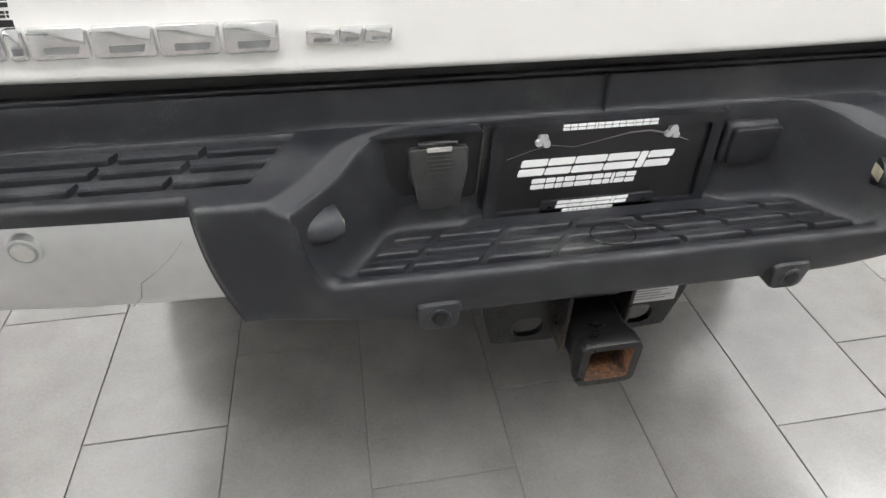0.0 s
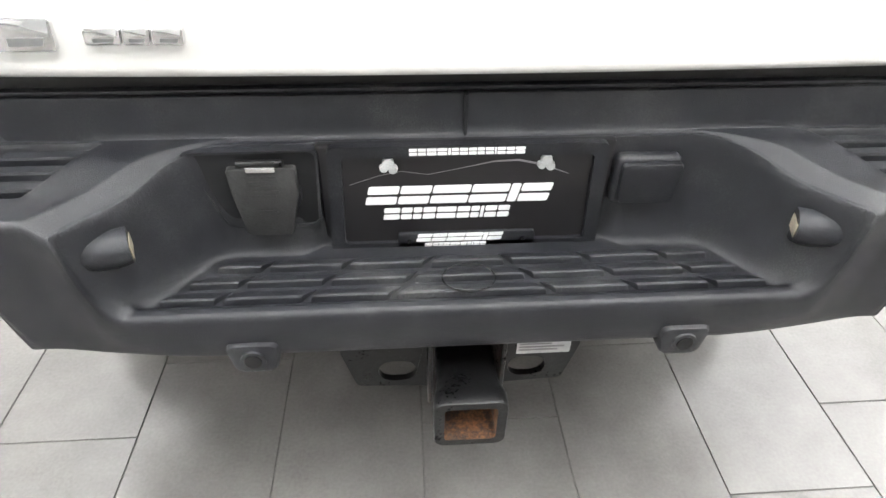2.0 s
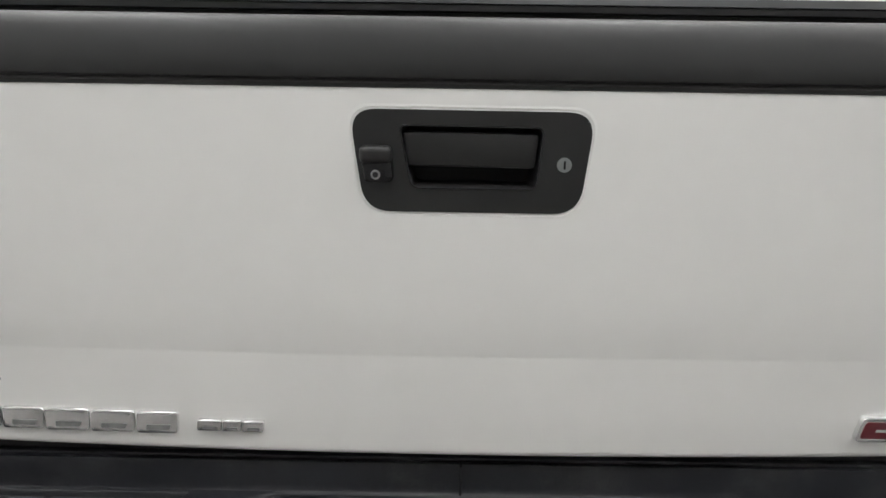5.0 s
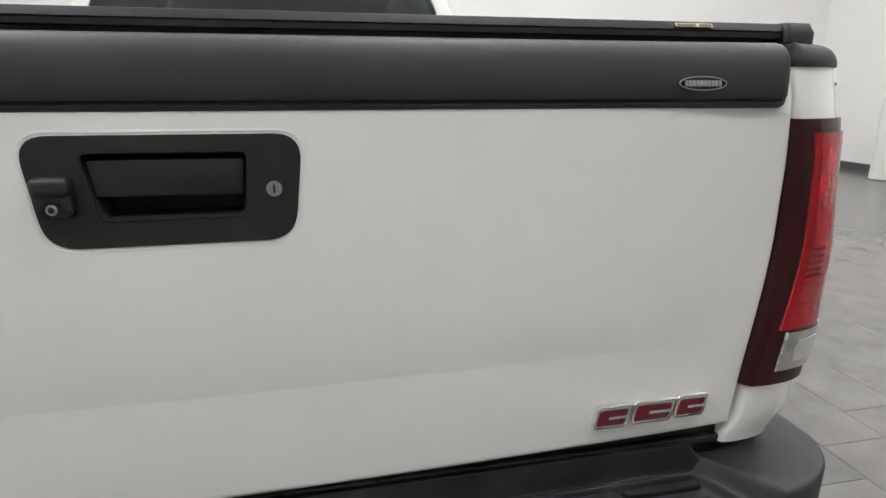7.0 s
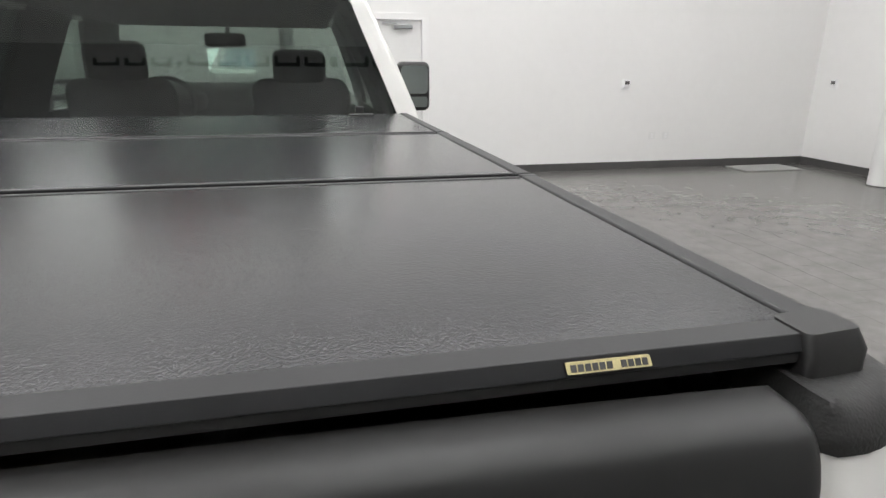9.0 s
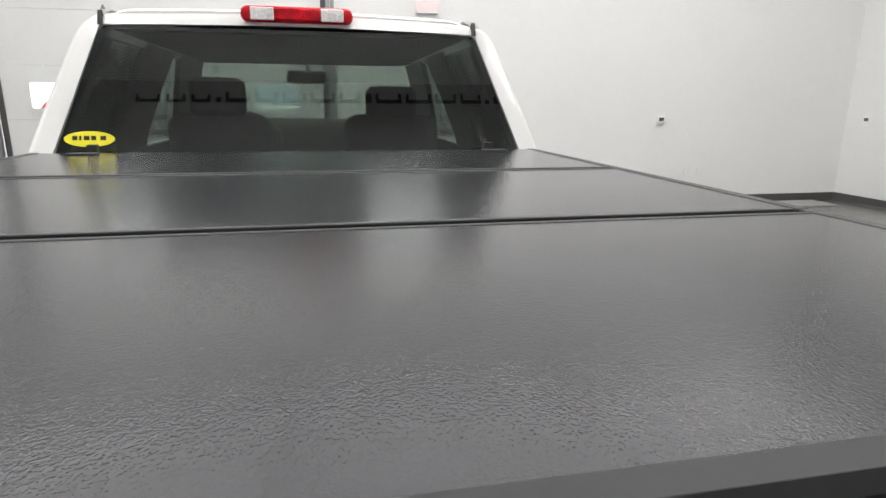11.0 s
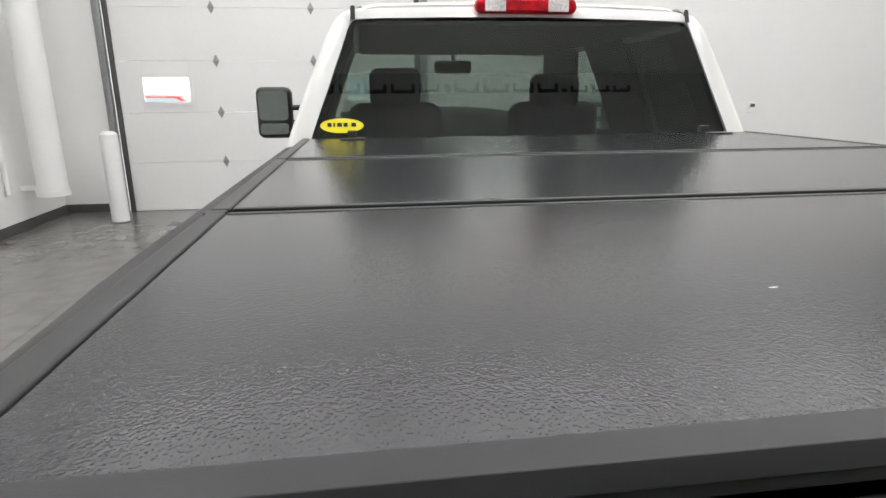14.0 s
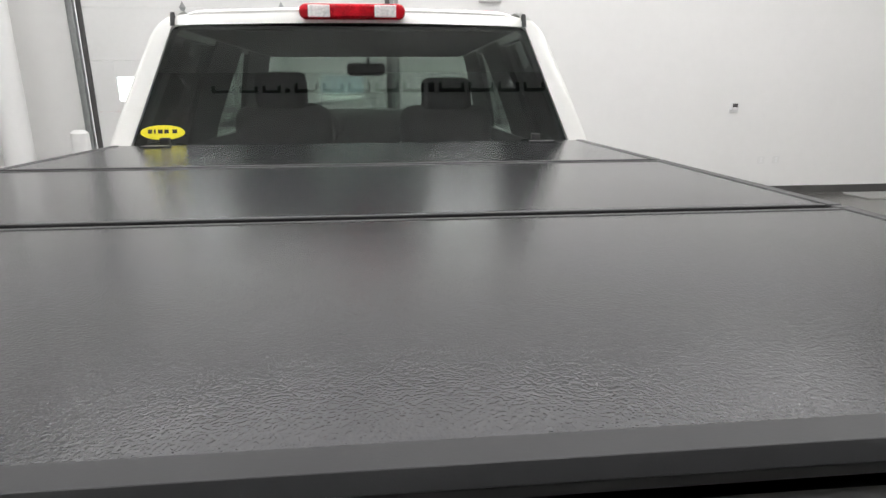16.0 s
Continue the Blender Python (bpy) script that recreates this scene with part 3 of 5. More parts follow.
# word sign on the south wall: plain black blocks, one for each sign
sign = tagged(empty("wall_sign", 0.6, YB, 5.7), "row of black sign letters on the grey wall", "wall sign")
x = 4.75
for w, h in [(0.36, .14)] * 3 + [(0.09, .08)] + [(0.42, .19), (0.42, .19), (0.5, .19), (0.5, .19), (0.12, .19), (0.4, .19), (0.46, .19), (0.42, .19), (0.4, .19), (0.44, .19)] + [(0.09, .08)] + [(0.34, .14), (0.34, .14), (0.42, .14)]:
    bm = bmesh.new()
    t = 0.06
    if h < 0.1 or w < 0.2:
        box(x - w, x, YB + 0.002, YB + 0.04, 5.73, 5.73 + h, 0.008, bm=bm)
    else:
        box(x - w, x - w + t, YB + 0.002, YB + 0.04, 5.73, 5.73 + h, 0.008, bm=bm)
        box(x - t, x, YB + 0.002, YB + 0.04, 5.73, 5.73 + h, 0.008, bm=bm)
        box(x - w + t * 0.9, x - t * 0.9, YB + 0.002, YB + 0.038, 5.73, 5.73 + h * 0.35, 0.006, bm=bm)
    part("letter", bm, SIGNBLACK, sign)
    x -= w + 0.085


# ---- pickup truck ----
truck = tagged(empty("pickup_truck", 0, 0, 0), "white pickup truck with black trim and step bumper", "pickup truck")
TY = 0.005


def bow(x):
    """The tailgate's slight curve in plan."""
    return 0.024 * (x / 0.79) ** 2


# tailgate: pressed panel with a shallow recess above the crease
def gate_y(x, z):
    inx = 0.735 - abs(x)
    inz = z - 1.037
    r = 0.09
    d = min(inx, inz) if (inx > r or inz > r) else r - math.hypot(max(0, r - inx), max(0, r - inz))
    rise = min(1, max(0, (d + 0.004) / 0.085))
    y = TY - 0.0048 * (1 - (1 - rise) ** 2.0) * (1 - 0.75 * smooth(1.1, 1.36, z) * smooth(0.62, 0.70, abs(x)))
    up = (z - 0.879) / 0.503
    up = 0.45 * up + 0.55 * up * up
    y += bow(x) * (1 - up) + up * (0.031 - 0.009 * (x / 0.79) ** 4)
    e = min(0.79 - abs(x), z - 0.879)
    if e < 0.012:
        y += 0.012 - math.sqrt(max(0, 0.012 ** 2 - (0.012 - e) ** 2))
    y += 0.002 * (1 - smooth(0.885, 0.95, z))
    return y


def edge_shift(z):
    """How far the tailgate's side edge swells outwards at a height."""
    return 0.009 + 0.030 * smooth(0.86, 1.20, z) - 0.011 * smooth(1.28, 1.46, z)


def gate_x(x, z):
    return x + math.copysign(edge_shift(z) * smooth(0.5, 0.79, abs(x)), x)


gx = sorted(set([round(-0.79 + 1.58 * i / 150, 5) for i in range(151)] + [s * v for s in (-1, 1) for v in (0.789, 0.787, 0.784, 0.781)]))
gz = sorted(set([round(0.879 + 0.503 * i / 76, 5) for i in range(77)] + [0.88, 0.882, 0.885, 0.889] + [round(1.0135 + 0.0022 * i, 5) for i in range(17)]))
rows = [[(gate_x(x, z), gate_y(x, z), z) for x in gx] for z in gz]
bm, vs = sheet(rows)
hole = [f for f in bm.faces if abs(f.calc_center_median().x) < 0.103 and 1.253 < f.calc_center_median().z < 1.347]
bmesh.ops.delete(bm, geom=hole, context="FACES_ONLY")
back = [[bm.verts.new((v.co.x, 0.07, v.co.z)) for v in ring] for ring in (vs[0], vs[-1])]
for ring, b in ((vs[0], back[0]), (vs[-1], back[1])):
    for i in range(len(ring) - 1):
        bm.faces.new((ring[i], b[i], b[i + 1], ring[i + 1]))
for k in (0, -1):
    left = [r[k] for r in vs]
    b0 = back[0][k]
    prev = b0
    for i in range(len(left) - 1):
        nxt = back[1][k] if i == len(left) - 2 else bm.verts.new((left[i + 1].co.x, 0.07, left[i + 1].co.z))
        bm.faces.new((left[i], left[i + 1], nxt, prev))
        prev = nxt
gate = part("tailgate", bm, PAINT, truck, "white painted tailgate with a soft crease", 50)

# black cap over the tailgate's upper edge
prof = [(0.012, 1.3785), (0.002, 1.379), (-0.0015, 1.381), (-0.002, 1.3855), (0.001, 1.388), (0.001, 1.3895), (-0.0025, 1.3915), (-0.003, 1.395),
        (0.0005, 1.411), (0.005, 1.427), (0.0095, 1.441), (0.013, 1.4495), (0.016, 1.4548), (0.0195, 1.4588), (0.024, 1.4621), (0.0295, 1.4645), (0.037, 1.466), (0.060, 1.467)]


def cap_half(z):
    return 0.812 - 0.009 * (1 - smooth(1.375, 1.45, z))


def cap_rows():
    out = []
    us = [-1 + 2 * i / 80 for i in range(81)]
    us = sorted(us + [s * (1 - v / 0.806) for s in (-1, 1) for v in (0.001, 0.003, 0.006, 0.010, 0.014)])
    for u in us:
        e = (1 - abs(u)) * 0.806
        ins = 0.014 - math.sqrt(max(0, 0.014 ** 2 - (0.014 - min(e, 0.014)) ** 2))
        row = []
        for y, z in prof:
            lift = ins * 1.4 if z < 1.40 else 0
            drop = ins * 0.5 if z > 1.44 else 0
            x = u * cap_half(z)
            row.append((x, min(y + 0.031 - 0.010 * (x / 0.79) ** 4 + ins * 0.7, 0.1), z + lift * (1.40 - z) / 0.026 - drop))
        out.append(row)
    return out


bm, vs = sheet(cap_rows())
bm.faces.new([v for v in vs[0]])
bm.faces.new([v for v in vs[-1]])
# white edge of the tailgate that shows beside the cap
rim = [(0.027, 1.372), (0.0275, 1.3835), (0.030, 1.402), (0.0345, 1.418), (0.0395, 1.432), (0.045, 1.444), (0.053, 1.453), (0.065, 1.4585), (0.085, 1.461)]
for s in (-1, 1):
    rows = []
    for dx, dy in ((-0.034, 0.0), (-0.012, 0.0), (-0.006, 0.0016), (-0.002, 0.005), (0.0, 0.011), (0.0, 0.03)):
        rows.append([(s * (0.79 + edge_shift(z) + dx), y + dy * (0.6 if z > 1.45 else 1), z - dy * (0.7 if z > 1.42 else 0)) for y, z in rim])
    b2, _ = sheet(rows)
    part("tailgate_shoulder", b2, PAINT, gate, "", 60)
cap = part("tailgate_cap", bm, CAPPLASTIC, gate, "smooth black plastic cap on the tailgate edge")
tip = lambda x, y, z: (x, y + 0.0232 + (z - 1.4115) * 0.26 - (x - 0.672) * 0.025, z)
ring = lambda a, b: [(0.672 + a * math.cos(u), 1.4115 + b * math.sin(u)) for u in [2 * math.pi * i / 32 for i in range(32)]]
badge = part("oval_badge", slab(ring(0.0355, 0.0098), 0.0015, 0.0095, 0.0015, place=tip), GLOSSBLACK, gate, "small oval badge with silver lettering blocks")
rim_bm = frame_slab(ring(0.0348, 0.0093), ring(0.0334, 0.0080), 0.0007, 0.0018)
for v in rim_bm.verts:
    v.co = tip(*v.co)
part("badge_rim", rim_bm, BADGE, gate)
for i in range(10):
    x = 0.6455 + 0.0054 * i
    part("badge_mark", slab([(x, 1.4077), (x + 0.0043, 1.4077), (x + 0.005, 1.4153), (x + 0.0007, 1.4153)], 0.0006, 0.002, place=tip), BADGE, gate)

# handle bezel, handle, camera, lock
BEFORE = set(gate.children)
outer = round_poly([(-0.1505, 1.3555), (0.1525, 1.3545), (0.138, 1.2300), (-0.132, 1.2300)], 0.034, 8)
inner = round_poly([(-0.0885, 1.3360), (0.0890, 1.3350), (0.0820, 1.2605), (-0.0725, 1.2605)], 0.010, 8)
bezel = part("handle_bezel", frame_slab(outer, inner, -0.001, 0.032), CAPPLASTIC, gate, "black plastic handle surround")
# recess walls, coloured near-black for the shade inside
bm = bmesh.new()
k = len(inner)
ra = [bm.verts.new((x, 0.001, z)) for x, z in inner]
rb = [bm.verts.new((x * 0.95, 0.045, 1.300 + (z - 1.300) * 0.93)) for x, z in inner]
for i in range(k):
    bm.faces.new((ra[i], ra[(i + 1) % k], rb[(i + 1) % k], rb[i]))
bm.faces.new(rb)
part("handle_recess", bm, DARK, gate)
part("handle", slab(round_poly([(-0.0845, 1.3285), (0.0845, 1.3270), (0.0805, 1.2850), (-0.0785, 1.2865)], 0.004, 4), 0.003, 0.018, 0.003), CAPPLASTIC, gate, "flat black pull handle")
part("handle_rim", frame_slab(round_poly([(-0.0900, 1.3375), (0.0905, 1.3365), (0.0835, 1.2590), (-0.0740, 1.2590)], 0.011, 8), inner, -0.0025, 0.001), GLOSSBLACK, gate)
bm = slab(round_poly([(-0.1370, 1.3115), (-0.0970, 1.3115), (-0.0945, 1.2675), (-0.1315, 1.2675)], 0.008, 5), -0.014, 0.001, 0.005)
camhouse = part("camera_housing", bm, GLOSSBLACK, gate, "gloss black rear camera housing")
part("camera_lens", tube((-0.1165, -0.011, 1.2775), (-0.1165, -0.0155, 1.2775), 0.0068, 0.0055, 20), BADGE, camhouse)
part("lens_glass", tube((-0.1165, -0.0150, 1.2775), (-0.1165, -0.0167, 1.2775), 0.0038, 0.003, 16), GLOSSBLACK, camhouse)
part("camera_hood", box(-0.1365, -0.0965, -0.020, 0.0, 1.2905, 1.3125, 0.0075, 4), CAPPLASTIC, camhouse)
part("lock_cylinder", tube((0.1165, 0.001, 1.291), (0.1165, -0.0030, 1.291), 0.0095, 0.009, 24), STEEL, gate, "round metal key lock")
# slot drawn as a near-black bar in place of its shaded depth
part("key_slot", box(0.1153, 0.1177, -0.0042, -0.0029, 1.286, 1.296), DARK, gate)
for o in set(gate.children) - BEFORE:
    for ob in (o, *o.children):
        for v in ob.data.vertices:
            v.co.y += 0.0185 + (v.co.z - 1.24) * 0.082

# rolled paint edge round the surround
bm = bmesh.new()
rings = []
for d, dy in ((0.0012, 0.006), (0.0018, 0.0002), (0.0028, -0.0007), (0.0042, -0.0006), (0.0075, 0.0003)):
    ring_ = [(0.002 + (x - 0.002) * (1 + d / 0.145), 1.294 + (z - 1.294) * (1 + d / 0.063)) for x, z in outer]
    rings.append([bm.verts.new((x, gate_y(x, z) + dy, z)) for x, z in ring_])
for a, b in zip(rings, rings[1:]):
    for i in range(len(a)):
        bm.faces.new((a[i], a[(i + 1) % len(a)], b[(i + 1) % len(a)], b[i]))
part("surround_edge", bm, PAINT, gate, "", 60)


# raised chrome word blocks low on the tailgate
def chrome_letters(x0, z, widths, h, name, slant, rise=0.0):
    x = x0
    for w in widths:
        y = gate_y(x + w / 2, z + h / 2)
        pts = [(x, z), (x + w, z), (x + w + slant, z + h), (x + slant, z + h)]
        b = slab(round_poly(pts, h * 0.15, 3), y - 0.006, y + 0.001, 0.002)
        L = part(name, b, CHROME, gate)
        ins = [(x + w * 0.26, z + h * 0.18), (x + w * 0.80, z + h * 0.18), (x + w * 0.84 + slant * .4, z + h * 0.42), (x + w * 0.26 + slant * .3, z + h * 0.42)]
        part("letter_slot", slab(ins, y - 0.0064, y - 0.0055), STEEL, L)
        x += w + h * 0.10


chrome_letters(-0.738, 0.910, [0.065, 0.018, 0.058, 0.062, 0.062, 0.058], 0.033, "model_letter", 0.003)
chrome_letters(-0.371, 0.9165, [0.034, 0.026, 0.030], 0.017, "trim_letter", 0.002)
x = 0.545
for w in (0.060, 0.072, 0.057):
    y = gate_y(x, 0.93)
    z, h = 0.9145, 0.038
    pts = [(x, z), (x + w - 0.004, z), (x + w + 0.003, z + h), (x + 0.006, z + h)]
    g = part("emblem_letter", slab(round_poly(pts, 0.007, 4), y - 0.008, y + 0.001, 0.002), CHROME, gate, "chrome-edged dark red emblem block")
    c = [(x + 0.005, z + 0.006), (x + w - 0.010, z + 0.006), (x + w - 0.004, z + h - 0.0065), (x + 0.010, z + h - 0.0065)]
    part("red_fill", slab(round_poly(c, 0.004, 3), y - 0.0088, y - 0.0075), REDFILL, g)
    part("chrome_bar", slab([(x + w * 0.4, z + 0.0165), (x + w - 0.008, z + 0.0165), (x + w - 0.007, z + 0.021), (x + w * 0.42, z + 0.021)], y - 0.0094, y - 0.0085), CHROME, g)
    x += w + 0.002
# dealer decal
y = gate_y(-0.66, 0.965) - 0.0002
blocks(gate, "decal_mark", SIGNBLACK, -0.716, 0.9625, [0.0135, 0.0135, 0.0165, 0.0165, 0.005, 0.012], 0.011, y, 0.12, 0.003, 0.0005)
blocks(gate, "decal_mark", SIGNBLACK, -0.704, 0.9525, [0.0068] * 10, 0.0068, y, 0.14, 0.001, 0.0005)
part("decal_bar", slab([(-0.706, 0.9435), (-0.620, 0.9435), (-0.619, 0.9505), (-0.704, 0.9505)], y - 0.0006, y), SIGNBLACK, gate)
pk = [(-0.728, 0.977), (-0.71, 0.983), (-0.695, 0.982), (-0.668, 0.990), (-0.655, 0.989), (-0.628, 0.979), (-0.612, 0.974)]
bm = bmesh.new()
va = [bm.verts.new((px, y - 0.0006, pz)) for px, pz in pk] + [bm.verts.new((px, y - 0.0006, pz - 0.0015 - (0.002 if px > -0.66 else 0))) for px, pz in pk[::-1]]
bm.faces.new(va)
part("decal_line", bm, GREYPRINT, gate)

# ---- bed ----
def corner_plan(off=0.0, z=0.95, hold=1.0):
    """Plan of the bed's rear corner from the tailgate round to the side; hold keeps the inner edge from following off."""
    base = [(0.797, 0.040), (0.798, 0.029), (0.803, 0.024), (0.8165, 0.0235), (0.832, 0.0235), (0.858, 0.026), (0.880, 0.031), (0.897, 0.040), (0.910, 0.054), (0.918, 0.075), (0.923, 0.11), (0.925, 0.16)]
    out = []
    for i, p in enumerate(base):
        a, b = base[max(0, i - 1)], base[min(len(base) - 1, i + 1)]
        t = Vector((b[0] - a[0], b[1] - a[1])).normalized()
        k = off if off > 0 else off * (hold if i < 2 else 0.2 + 0.8 * hold if i == 2 else 0.6 + 0.4 * hold if i == 3 else 1)
        out.append((p[0] + t.y * k + edge_shift(z) * smooth(0.90, 0.80, p[0]) - 0.007 * smooth(0.80, 0.90, p[0]) * smooth(0.16, 0.09, p[1]) + 0.014 * smooth(0.86, 0.92, p[0]) * smooth(1.24, 1.42, z), p[1] - t.x * k + 0.024 * smooth(1.33, 1.46, z) * smooth(0.935, 0.90, p[0])))
    return out


def swell(y):
    """The bed side stands further out in front of the rear corner."""
    return 0.014 + 0.012 * smooth(0.22, 0.60, y)


def flare(z):
    return 0.044 * smooth(1.48, 1.14, z) if z > 1.1 else 0.044 - 0.024 * smooth(1.05, 0.85, z)


for s in (-1, 1):
    zs = [0.845, 0.852, 0.87, 0.9, 0.94, 0.98, 1.05, 1.12, 1.2, 1.28, 1.36, 1.42, 1.4425]
    rows = []
    for z in zs:
        f = flare(z)
        tuck = 0.02 * smooth(0.90, 0.845, z)
        r = [(s * (x + f * smooth(0.80, 0.93, x) - tuck), y + tuck * 0.5, z) for x, y in corner_plan(0, z)]
        r += [(s * (0.927 + f - tuck + swell(y) * smooth(1.24, 1.42, z)), y, z) for y in (0.2, 0.24, 0.3, 0.38, 0.5, 0.6, 1.55, 2.06)]
        rows.append(r)
    bm, vs = sheet(rows)
    inner = [bm.verts.new((s * 0.826, v.co.y + (0.05 if i < 3 else 0), 1.4425)) for i, v in enumerate(vs[-1])]
    for i in range(len(inner) - 1):
        bm.faces.new((vs[-1][i], vs[-1][i + 1], inner[i + 1], inner[i]))
    low = [bm.verts.new((s * 0.80, max(v.co.y, 0.06), 0.845)) for v in vs[0]]
    for i in range(len(low) - 1):
        bm.faces.new((vs[0][i], low[i], low[i + 1], vs[0][i + 1]))
    # inner bed wall and rear jamb
    bm.faces.new([r[0] for r in vs] + [inner[0], low[0]][:2])
    side = part("bed_side", bm, PAINT, truck, "white painted bed side", 45)
    # black grained rail cap
    rc = [(1.434, 0.0035), (1.443, 0.0042), (1.449, 0.0022), (1.455, -0.0012), (1.460, -0.0062), (1.4645, -0.0145), (1.467, -0.0260)]
    rows = []
    for z, off in rc:
        pl = corner_plan(off, z, 0.12)
        pl = [(pl[0][0], 0.2)] + pl
        rows.append([(s * (x + flare(z) * smooth(0.80, 0.93, x)), y, z) for x, y in pl] + [(s * (0.927 + off + flare(z) + swell(y)), y, z) for y in (0.24, 0.3, 0.38, 0.5, 0.6, 1.0, 2.06)])
    bm, vs = sheet(rows)
    top = [bm.verts.new((s * 0.826, max(v.co.y, 0.066), 1.468)) for v in vs[-1]]
    for i in range(len(top) - 1):
        bm.faces.new((vs[-1][i], vs[-1][i + 1], top[i + 1], top[i]))
    # black block added to cover the rail cap's pale inner facets
    part("rail_end_seal", box(min(s * 0.8285, s * 0.87), max(s * 0.8285, s * 0.86), 0.082, 0.13, 1.445, 1.4676, 0.002), RUBBER, truck)
    part("rail_cap", bm, RAILCAP, truck, "grained black plastic bed rail cap", 60)
    # tail light wrapping the corner
    def lamp_sheet(z0, z1, i0, i1, off, n=14, skew=0.0, wave=0.0):
        rows = []
        for k in range(n + 1):
            z = z0 + (z1 - z0) * k / n
            pl = corner_plan(off, z)
            fine = []
            for a, b in zip(pl[i0:i1], pl[i0 + 1:i1 + 1]):
                for j in range(3):
                    fine.append((a[0] + (b[0] - a[0]) * j / 3, a[1] + (b[1] - a[1]) * j / 3))
            fine.append(pl[i1])
            f = flare(z)
            rows.append([(s * (x + f * smooth(0.80, 0.93, x)), y + wave * math.sin(40 * z + 30 * x), z) for x, y in fine])
        b, v = sheet(rows)
        rim = [v[0][i] for i in range(len(v[0]))] + [r[-1] for r in v[1:]] + v[-1][-2::-1] + [r[0] for r in v[-2:0:-1]]
        c = [b.verts.new((q.co.x - s * 0.006, q.co.y + 0.012, q.co.z)) for q in rim]
        for i in range(len(rim)):
            j = (i + 1) % len(rim)
            b.faces.new((rim[i], c[i], c[j], rim[j]))
        return b
    tl = part("tail_light", lamp_sheet(0.952, 1.364, 1, 9, 0.006), LAMPDARK, truck, "dark red wrap-around tail light", 50)
    part("red_lens", lamp_sheet(1.046, 1.345, 3, 9, 0.0085, 30, wave=0.0007), LAMPRED, tl, "bright red ribbed lens", 60)
    part("reverse_lens", lamp_sheet(0.976, 1.042, 4, 9, 0.0095, 12, wave=0.0012), LAMPBOWL, tl, "clear ribbed reversing lens", 20)
    # bright reflectors behind the red lens, and the lens's curved edge
    for z0, z1, i0, i1 in ((1.232, 1.325, 4, 6), (1.118, 1.196, 4, 6), (1.128, 1.182, 6, 7), (1.07, 1.09, 4, 6)):
        part("reflector", lamp_sheet(z0, z1, i0, i1, 0.0092, 12, wave=0.0005), LAMPBRIGHT, tl, "bright red faceted reflector", 25)
    for q in range(5):
        part("lens_ridge", lamp_sheet(1.130 + q * 0.0105, 1.1335 + q * 0.0105, 4, 6, 0.0099, 2), LAMPDARK, tl)
    part("bulb_ring", lamp_sheet(0.990, 1.026, 5, 7, 0.0105, 8, wave=0.0012), CHROME, tl, "bright chrome bowl of the reversing lamp", 20)
# bed floor, front wall and inner walls, closed under the cover
part("bed_floor", box(-0.80, 0.80, 0.072, 2.06, 0.84, 0.88, 0.005), BLACK_RAW, truck)
part("bed_front_wall", box(-0.94, 0.94, 2.062, 2.085, 0.84, 1.436, 0.005), PAINT, truck)
for s in (-1, 1):
    part("bed_inner_wall", box(min(s * 0.775, s * 0.799), max(s * 0.775, s * 0.799), 0.075, 2.06, 0.881, 1.43, 0.003), BLACK_RAW, truck)

for s in (-1, 1):
    for y0, y1 in ((0.34, 0.56), (1.49, 2.06)):
        part("lower_bed_side", box(min(s * 0.885, s * 0.925), max(s * 0.885, s * 0.925), y0, y1, 0.58, 0.86, 0.01), PAINT, truck)
    part("wheel_liner", box(min(s * 0.62, s * 0.80), max(s * 0.62, s * 0.80), 0.5, 1.55, 0.55, 0.838, 0.03), UNDER, truck)
# unseen like the wheel liners: added to keep light off the floor below
part("spare_tyre", tube((0, 0.72, 0.56), (0, 0.72, 0.78), 0.385, n=40), RUBBER, truck)
part("rear_axle", tube((-0.7, 1.02, 0.40), (0.7, 1.02, 0.40), 0.055, n=20), UNDER, truck)
part("fuel_tank", box(-0.37, 0.2, 1.3, 2.5, 0.42, 0.74, 0.05, 3), UNDER, truck)
part("exhaust_pipe", tube((0.55, 0.3, 0.55), (0.55, 3.0, 0.55), 0.035, n=16), UNDER, truck)

# ---- rear bumper ----
def pocket_depth(x, y):
    """How far a plan point lies inside the central step pocket."""
    a = abs(x)
    side = (0.324 + (0.014 - y) * 0.85 - a) * 0.76
    rear = 0.024 - y
    r = 0.05
    if side > r or rear > r:
        return min(side, rear)
    return r - math.hypot(max(0, r - side), max(0, r - rear))


def pad_z(x, y):
    a = abs(x)
    z = 0.806 + 0.046 * smooth(0.0245, 0.0325, y) * smooth(0.80, 0.765, a) - 0.012 * smooth(0.0, -0.075, y)
    # shallow tray that holds the wing treads
    tray = min(-0.016 - (a - 0.726) * 0.81 - (y - 0.056) * 0.587, a - 0.40 - (0.014 - y) * 0.6, 0.020 - y, y + 0.068)
    z -= 0.013 * smooth(0.0, 0.008, tray)
    # raised flat end behind a slanting edge
    end = (a - 0.726) * 0.81 + (y - 0.056) * 0.587
    return z + (0.829 - z) * smooth(-0.014, 0.004, end) * smooth(0.70, 0.74, a)


